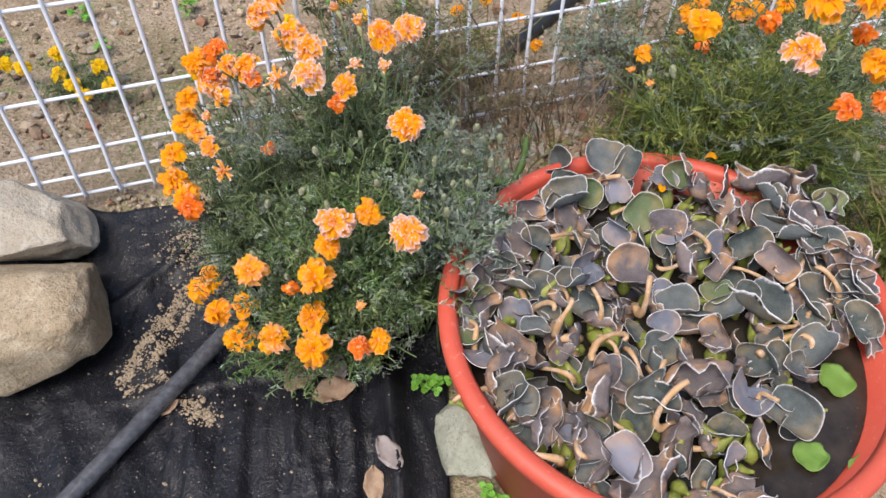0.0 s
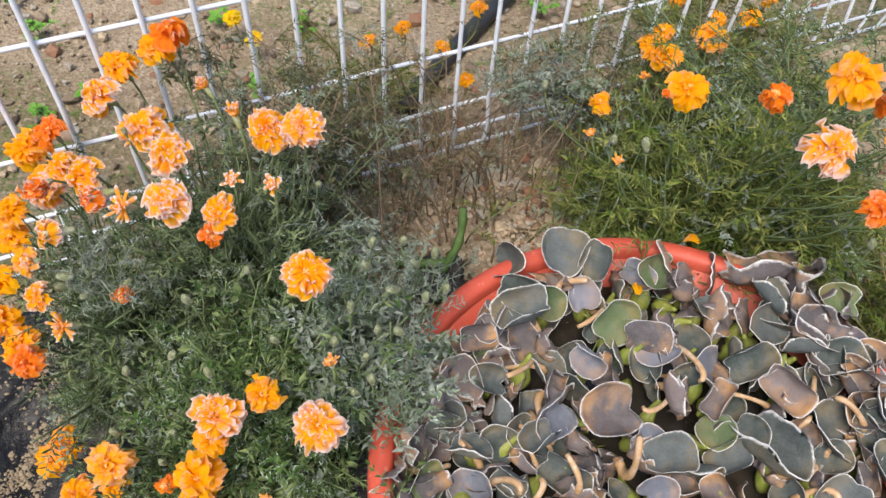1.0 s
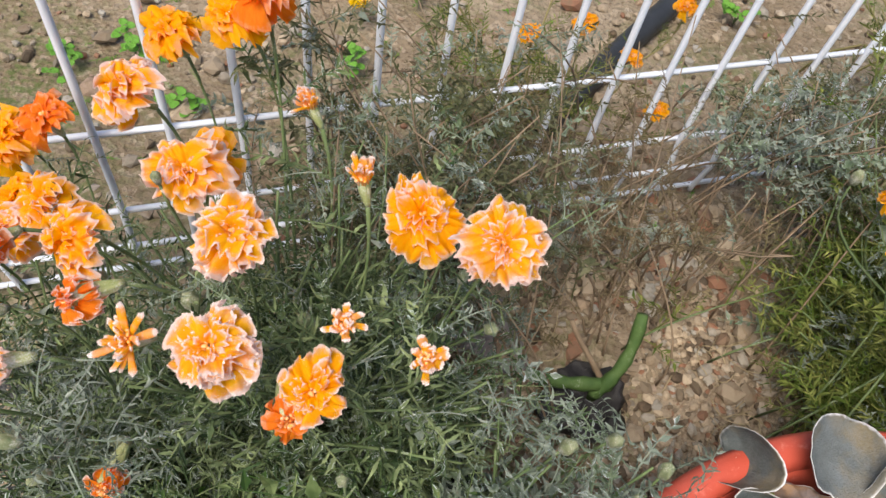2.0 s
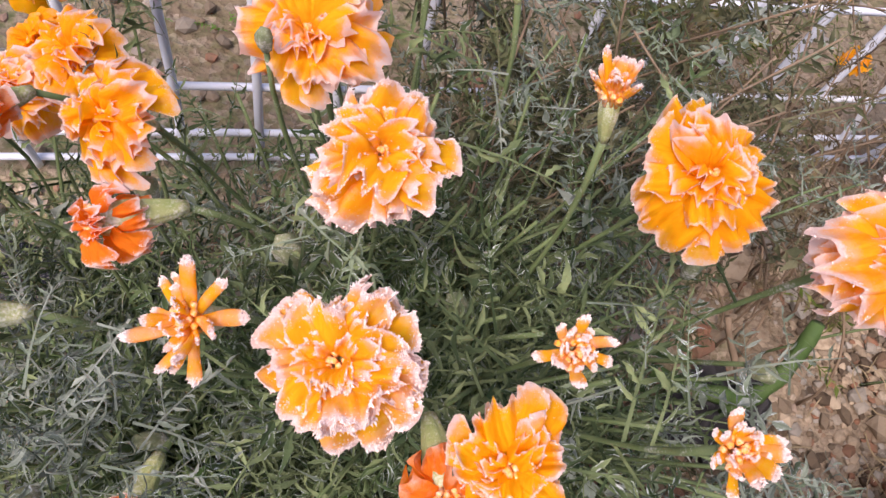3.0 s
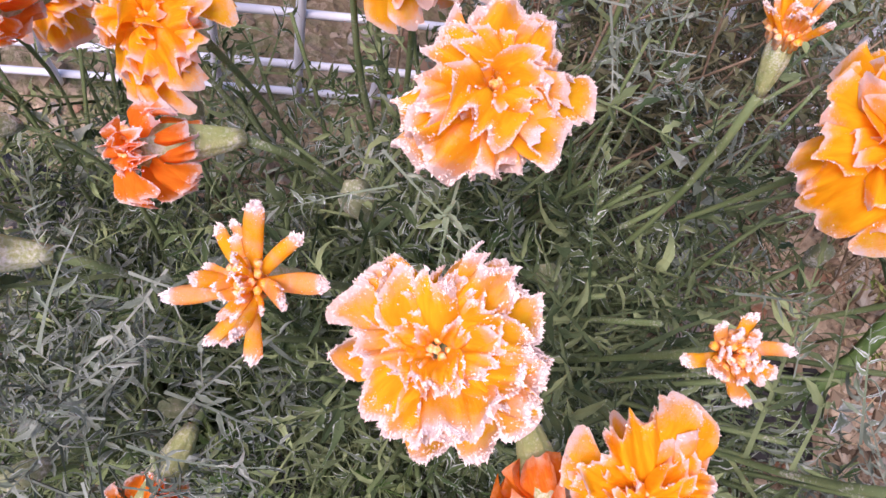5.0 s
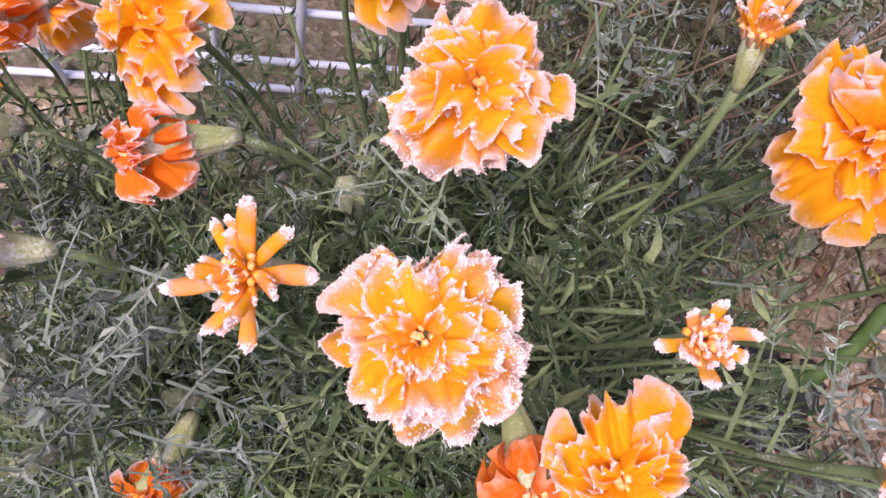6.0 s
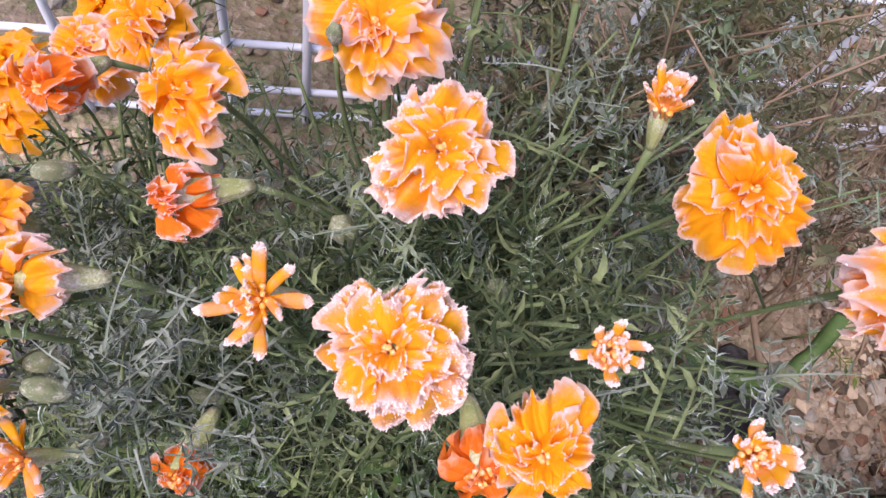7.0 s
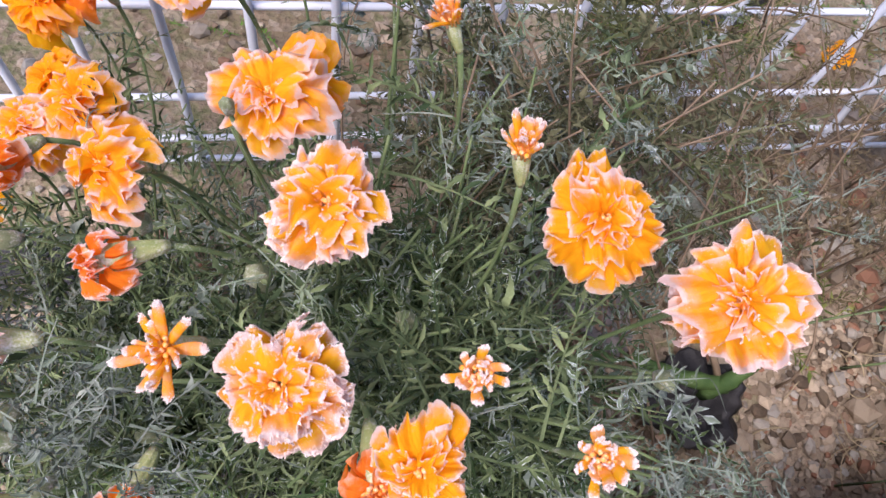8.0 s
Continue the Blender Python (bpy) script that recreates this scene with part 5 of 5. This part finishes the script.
bloom(wide, 0.555, 1.400, 0.420, 0.060, 0.0, 0.2, "single", "bright")
bloom(wide, 0.535, 1.425, 0.425, 0.045, -0.2, 0.2, "single", "bright")
bloom(wide, 0.650, 1.450, 0.420, 0.060, 0.1, 0.2, "double", "bright")
bloom(wide, 0.561, 1.456, 0.430, 0.040, 0.0, 0.5, "single", "bright")
bloom(wide, 0.495, 1.337, 0.430, 0.030, 0.0, 0.7, "tuft", "bright")
bloom(wide, 0.534, 1.300, 0.430, 0.034, 0.1, 0.3, "droop", "rust")
bloom(wide, 0.420, 1.315, 0.400, 0.040, -0.1, 0.2, "single", "bright")
wr = wide.r
wide.fill(np.stack([wr.uniform(0.42, 0.80, 112), wr.uniform(1.05, 1.55, 112), wr.uniform(0.20, 0.47, 112)], -1), 13, 0.0012, low=0.1, spread=0.14)
wide.fill(np.stack([wr.uniform(0.36, 0.52, 50), wr.uniform(1.07, 1.36, 50), wr.uniform(0.16, 0.26, 50)], -1), 8, low=0.4, spread=0.06)
wide.fill(tips_near([(0.55, 1.0, 0.6), (0.68, 1.02, 0.56), (0.75, 1.05, 0.55), (0.5, 1.1, 0.55), (0.62, 1.1, 0.55)], 50, wr, 0.06, 0.03, 0.2), 9)
wide.fill(np.stack([wr.uniform(0.48, 0.84, 46), wr.uniform(0.98, 1.12, 46), wr.uniform(0.28, 0.40, 46)], -1), 11, low=0.4, spread=0.10)
for x, y, z, s in ((0.42, 1.12, 0.50, 0.015), (0.40, 1.18, 0.45, 0.013), (0.30, 1.25, 0.50, 0.012), (0.60, 1.05, 0.56, 0.012), (0.72, 0.97, 0.44, 0.013), (0.52, 1.13, 0.46, 0.012)):
    bud(wide, x, y, z, s)
wide.finish("thin olive-green leaves with light frost")

back = Bush("marigold_plant", (0.82, 1.34), "green frosted marigold plant in front of the wire fence", "marigold", 59, "marigold plants", leaf_green, stem_green, COARSE_LEAVES, 0.075)
back.fill(np.stack([back.r.uniform(0.50, 1.08, 95), back.r.uniform(1.10, 1.58, 95), back.r.uniform(0.20, 0.50, 95)], -1), 12, low=0.15, spread=0.12)
back.finish("green leaves with light frost")

# hoary clump in front of the fence
clump = Bush("marigold_plant", (0.36, 1.40), "hoarfrosted grey marigold clump against the fence", "marigold", 56, "marigold plants", leaf_silver, stem_brown, CHUNKY_LEAVES, 0.055)
clump.fill(np.stack([clump.r.uniform(0.29, 0.48, 20), clump.r.uniform(1.34, 1.50, 20), clump.r.uniform(0.32, 0.45, 20)], -1), 9, 0.0012, 0.55, spread=0.07)
clump.finish("shrivelled leaves white with frost")

# withered plant in the gravel
dry = Bush("withered_plant", (0.20, 1.33), "withered leafless marigold with thin brown branching stems", "dead plant", 57, "", leaf_brown, stem_brown, COARSE_LEAVES, 0.045)
dr = dry.r
dry.fill(np.stack([dr.uniform(0.06, 0.34, 22), dr.uniform(1.22, 1.46, 22), dr.uniform(0.20, 0.44, 22)], -1), 6, 0.0013, 0.45, 0.06)
dry.finish("shrivelled brown leaves")
dry2 = Bush("withered_plant", (-0.06, 1.28), "withered grey-green marigold against the wire fence", "dead plant", 58, "", leaf_dusk, stem_brown, COARSE_LEAVES + CHUNKY_LEAVES[:4], 0.058, 0.34)
dry2.fill(np.stack([dr.uniform(-0.28, 0.03, 74), dr.uniform(1.20, 1.40, 74), dr.uniform(0.26, 0.56, 74)], -1), 14, 0.0011, 0.35, 0.10)
dry2.finish("shrivelled grey-green leaves")
dry4 = Bush("withered_plant", (0.10, 1.38), "withered olive-brown marigold tangle in front of the wire fence", "dead plant", 67, "", leaf_brown, stem_brown, COARSE_LEAVES, 0.042, 0.10)
dry4.fill(np.stack([dr.uniform(-0.14, 0.19, 32), dr.uniform(1.34, 1.45, 32), dr.uniform(0.22, 0.52, 32)], -1), 10, 0.0010, 0.3, 0.09)
dry4.finish("shrivelled olive-brown leaves")
dry3 = Bush("withered_plant", (0.50, 1.47), "withered dark olive marigold twigs tangled at the wire fence", "dead plant", 60, "", leaf_dusk, stem_brown, COARSE_LEAVES, 0.055, 0.05)
dry3.fill(np.stack([dr.uniform(0.28, 0.72, 44), dr.uniform(1.42, 1.60, 44), dr.uniform(0.26, 0.46, 44)], -1), 10, 0.0010, 0.3, 0.10)
dry3.finish("shrivelled olive leaves")

# flowers low beyond the fence and beside the path
far_a = Bush("marigold_plant", (0.05, 1.62), "small orange marigold growing behind the fence", "marigold", 61, "marigold plants", leaf_olive, stem_olive, SLIM_LEAVES, 0.07)
for x, y, z in ((0.117, 1.614, 0.334), (0.195, 1.612, 0.286), (0.238, 1.556, 0.251), (0.05, 1.62, 0.30), (0.28, 1.72, 0.30)):
    bloom(far_a, x, y, z, 0.032, 0, 0.4, "single", "bright", leaves=6)
far_a.fill(np.stack([far_a.r.uniform(-0.12, 0.12, 22), far_a.r.uniform(1.52, 1.75, 22), far_a.r.uniform(0.2, 0.34, 22)], -1), 6, spread=0.05)
far_a.finish("thin green leaves")
far_b = Bush("marigold_plant", (0.80, 1.68), "orange marigold growing low behind the fence", "marigold", 62, "marigold plants", leaf_olive, stem_olive, SLIM_LEAVES, 0.07)
for x, y, z in ((0.798, 1.70, 0.27), (0.86, 1.68, 0.29), (0.74, 1.64, 0.28), (0.92, 1.74, 0.3), (0.70, 1.72, 0.31)):
    bloom(far_b, x, y, z, 0.045, 0, 0.3, "single", "bright", leaves=6)
far_b.fill(np.stack([far_b.r.uniform(0.6, 1.1, 50), far_b.r.uniform(1.5, 1.9, 50), far_b.r.uniform(0.2, 0.36, 50)], -1), 8, spread=0.1)
far_b.finish("thin green leaves")
yellow = Bush("marigold_plant", (-0.88, 1.57), "low yellow-flowered marigold in soil beyond the fence", "marigold", 63, "marigold plants", leaf_green, stem_green, COARSE_LEAVES, 0.06)
for x, y, z in ((-0.979, 1.662, 0.13), (-0.944, 1.575, 0.13), (-0.896, 1.535, 0.13), (-0.855, 1.491, 0.13), (-0.855, 1.609, 0.13), (-0.806, 1.537, 0.13)):
    bloom(yellow, x, y, z, 0.042, 0, 0.1, "double", "yellow", leaves=5)
yellow.fill(np.stack([yellow.r.uniform(-0.96, -0.76, 24), yellow.r.uniform(1.50, 1.66, 24), yellow.r.uniform(0.10, 0.14, 24)], -1), 6)
yellow.finish("green leaves")
yellow_b = Bush("marigold_plant", (-1.07, 1.60), "low yellow-flowered marigold in soil beyond the fence", "marigold", 64, "marigold plants", leaf_green, stem_green, COARSE_LEAVES, 0.06)
for x, y, z in ((-1.098, 1.611, 0.13), (-1.044, 1.600, 0.13)):
    bloom(yellow_b, x, y, z, 0.042, 0, 0.1, "double", "yellow", leaves=5)
yellow_b.finish("green leaves")
yellow_c = Bush("marigold_plant", (-0.29, 1.87), "low yellow-flowered marigold in soil beyond the fence", "marigold", 66, "marigold plants", leaf_green, stem_green, COARSE_LEAVES, 0.06)
for x, y, z in ((-0.203, 1.854, 0.13), (-0.256, 1.934, 0.13), (-0.399, 1.825, 0.13)):
    bloom(yellow_c, x, y, z, 0.042, 0, 0.1, "double", "yellow", leaves=5)
yellow_c.finish("green leaves")
path_plant = Bush("marigold_plant", (0.90, 0.99), "orange marigold drooping beside the gravel path", "marigold", 65, "marigold plants", leaf_olive, stem_olive, SLIM_LEAVES, 0.075)
for x, y, z, tone in ((0.88, 0.957, 0.304, "bright"), (0.951, 0.870, 0.166, "bright"), (0.981, 0.983, 0.208, "bright"), (0.92, 0.965, 0.24, "bright"), (0.91, 0.86, 0.15, "bright"), (0.90, 1.00, 0.40, "rust")):
    bloom(path_plant, x, y, z, 0.055, 0.3, 0.0, "double", tone)
path_plant.fill(np.stack([path_plant.r.uniform(0.74, 0.98, 36), path_plant.r.uniform(0.90, 1.12, 36), path_plant.r.uniform(0.1, 0.42, 36)], -1), 8)
path_plant.finish("thin olive-green leaves")


# ---------------------------------------------------------------- weeds and fallen leaves
def weed(x, y, size, n, label, seed):
    r = np.random.default_rng(seed)
    z = float(ground_height(x, y)) + 0.005
    root = thing("weed", (x, y, z), label, "weed")
    for k in range(n):
        a, d = r.uniform(0, 6.28), size * r.uniform(0.25, 1.0)
        tip = np.array((math.cos(a) * d, math.sin(a) * d, size * r.uniform(0.5, 1.3)))
        v, f = tube(bezier((0, 0, 0), (0, 0, tip[2] * 0.7), tip * (0.7, 0.7, 1), tip, 6), 0.0009, 5)
        stalk = part("stalk", mesh_of("stalk", v, f, stem_green), root)
        for i in range(3):
            s = r.uniform(0.010, 0.017)
            part("leaf", WEED_LEAF, stalk, Matrix.Translation(tip) @ pose(0, 0, 0, r.normal(0, 15), r.normal(-5, 15), 120 * i + r.uniform(0, 40)) @ Matrix.Diagonal((s, s, s, 1)))


WEED_LEAF = blade_mesh(60, plain("clover_leaf", (0.085, 0.26, 0.025), (0.15, 0.34, 0.05), 60, 0.5), 0.1, 3, 14)
WEED_LEAF.name = "leaf"
weed(-0.004, 0.77, 0.040, 9, "bright green clover-like weed beside the tub", 5)
weed(0.115, 0.535, 0.035, 6, "bright green clover-like weed beside the tub", 6)
weed(-0.28, 1.06, 0.06, 8, "fresh green weed under the marigolds", 7)
weed(-0.19, 1.07, 0.06, 7, "fresh green weed under the marigolds", 8)
for k, (x, y) in enumerate(((-0.64, 1.66), (-0.55, 1.72), (-0.30, 2.0), (-0.7, 1.95), (-0.1, 1.95), (-1.0, 1.9))):
    weed(x, y, 0.035, 8, "small green weed in bare soil", 20 + k)


def fallen_leaf(x, y, size, turn, material, label, seed, lift=0.006, sheet=True):
    r = np.random.default_rng(seed)
    nu, nv, verts = 11, 7, []
    for i in range(nu):
        u = i / (nu - 1)
        w = 0.30 * math.sin(math.pi * min(0.98, u * 0.92 + 0.06)) ** 0.8
        for j in range(nv):
            s = 2 * j / (nv - 1) - 1
            verts.append((u - 0.5, s * w * (1 + 0.08 * math.sin(u * 17 + seed)), 0.25 * s * s * w + 0.05 * math.sin(5 * u + 3 * s + seed) + 0.03 * r.normal()))
    verts = np.array(verts) * size
    n = len(verts)
    faces = [(i * nv + j, (i + 1) * nv + j, (i + 1) * nv + j + 1, i * nv + j + 1) for i in range(nu - 1) for j in range(nv - 1)]
    faces += [tuple(n + q for q in f)[::-1] for f in faces]
    ring = [j for j in range(nv)] + [i * nv + nv - 1 for i in range(1, nu)] + [(nu - 1) * nv + j for j in range(nv - 2, -1, -1)] + [i * nv for i in range(nu - 2, 0, -1)]
    faces += [(ring[k], ring[(k + 1) % len(ring)], n + ring[(k + 1) % len(ring)], n + ring[k]) for k in range(len(ring))]
    z = (sheet_height(x, y) if sheet else float(ground_height(x, y))) + lift
    ob = thing("fallen_leaf", (x, y, z), label, "leaf", mesh=mesh_of("fallen_leaf", np.concatenate([verts, verts - (0, 0, 0.0008)]), faces, material))
    ob.rotation_euler = (0.1, -0.1, turn)


fallen_leaf(-0.185, 0.735, 0.085, 0.3, dead_leaf_mat, "dry tan fallen leaf on the black sheet", 3, 0.012)
fallen_leaf(-0.245, 0.785, 0.11, 1.0, dead_leaf_mat, "curled brown fallen leaf under the marigolds", 4, 0.02)
fallen_leaf(-0.20, 0.80, 0.10, 2.1, dead_grey_mat, "curled dusty fallen leaf under the marigolds", 5, 0.02)
fallen_leaf(-0.075, 0.600, 0.07, 2.2, dead_grey_mat, "pale grey fallen leaf beside a fold of the sheet", 6, 0.012)
fallen_leaf(-0.10, 0.560, 0.065, 1.7, dead_leaf_mat, "dark brown fallen leaf beside the sheet's fold", 7, 0.01)
fallen_leaf(-0.49, 0.70, 0.04, 0.8, dead_leaf_mat, "small brown fallen leaf beside the pipe", 8, 0.008)
fallen_leaf(0.0, 1.262, 0.13, 0.5, dead_grey_mat, "large withered mauve-grey leaf on the gravel", 9, 0.02, False)
fallen_leaf(0.035, 1.235, 0.11, 2.4, dead_grey_mat, "large withered mauve-grey leaf on the gravel", 10, 0.02, False)
fallen_leaf(0.04, 1.24, 0.07, 2.6, dead_leaf_mat, "withered brown leaf on the gravel", 11, 0.015, False)
for k in range(14):
    fallen_leaf(float(rng.uniform(-0.3, 0.06)), float(rng.uniform(0.8, 1.1)), float(rng.uniform(0.03, 0.07)), float(rng.uniform(0, 6)), dead_leaf_mat if k % 2 else dead_grey_mat, "withered brown leaf under the marigolds", 30 + k, 0.012, True)

cover_r = np.random.default_rng(77)
cover = np.stack([cover_r.uniform(-1.7, 1.6, 620), cover_r.uniform(1.42, 2.7, 620)], -1)
cover = cover[[bumps(x, y, 2.6, 12) > -0.05 for x, y in cover]]
cover = np.concatenate([cover, ground_height(cover[:, 0], cover[:, 1])[:, None] + 0.008], 1)
cv2, cf2, cr2 = leaf_cloud(cover, cover_r.normal(0, 1, cover.shape) * (1, 1, 0.15), cover_r.uniform(0.018, 0.045, len(cover)), COARSE_LEAVES, cover_r)
thing("ground_cover", (0, 0, 0), "sparse small green weeds in the bare soil", "weeds", kind="stuff", mesh=mesh_of("ground_cover", cv2, cf2, leaf_weed, cr2, smooth=False))
for k, (x, y) in enumerate(((-0.9, 1.75), (-0.45, 1.62), (-0.2, 1.75), (-0.8, 2.1), (-1.2, 1.75), (0.5, 2.0), (0.9, 2.05), (-0.5, 2.15), (0.1, 2.2))):
    weed(x, y, 0.03, 6, "small green weed in bare soil", 40 + k)
sv, sf = tube(bezier((-0.10, 1.05, 0.092), (-0.04, 1.05, 0.10), (0.01, 1.075, 0.105), (0.055, 1.115, 0.105), 14), np.linspace(0.0035, 0.0055, 14), 8)
thing("fallen_branch", (0, 0, 0), "bent pale green branch lying on the gravel", "branch", mesh=mesh_of("fallen_branch", sv, sf, plain("pale_stem", (0.20, 0.22, 0.08), (0.30, 0.28, 0.13), 50)))


def fallen_petal(x, y, z, size, turn, tone):
    ob = thing("fallen_petal", (x, y, z), "single fallen orange marigold petal", "petal", mesh=PETALS[tone][3][int(turn) % 6])
    ob.matrix_basis = pose(x, y, z, 12, -8, turn) @ Matrix.Diagonal((size, size, size, 1))


fallen_petal(TUB[0] + 0.03, TUB[1] + 0.255, 0.352, 0.022, 70, "bright")
fallen_petal(0.955, 0.80, 0.012, 0.03, 200, "yellow")
fallen_petal(0.93, 0.845, 0.025, 0.028, 20, "bright")
fallen_petal(0.52, 1.045, 0.36, 0.022, 110, "bright")


def straw(n, x0, x1, y0, y1, seed):
    r = np.random.default_rng(seed)
    pieces = []
    for _ in range(n):
        x, y, a, span = r.uniform(x0, x1), r.uniform(y0, y1), r.uniform(0, 6.28), r.uniform(0.02, 0.06)
        z = float(ground_height(x, y)) + r.uniform(0.004, 0.03)
        way = np.array((math.cos(a), math.sin(a), r.normal(0, 0.12))) * span
        bow = np.array((-math.sin(a), math.cos(a), 0.4)) * span * r.normal(0, 0.25)
        at = np.array((x, y, z))
        pieces.append(tube(bezier(at - way / 2, at - way / 6 + bow, at + way / 6 + bow, at + way / 2, 6), r.uniform(0.0005, 0.0010), 4))
    return merge(pieces)


sv, sf = merge([straw(170, 0.32, 0.62, 1.06, 1.30, 90), straw(30, -0.02, 0.3, 1.05, 1.42, 91)])
thing("dry_straw", (0, 0, 0), "tangled dry pale brown straw and stalks on gravel", "straw", kind="stuff", mesh=mesh_of("dry_straw", sv, sf, plain("straw", (0.24, 0.18, 0.10), (0.40, 0.33, 0.22), 30, 0.85, 600, 0.2)))
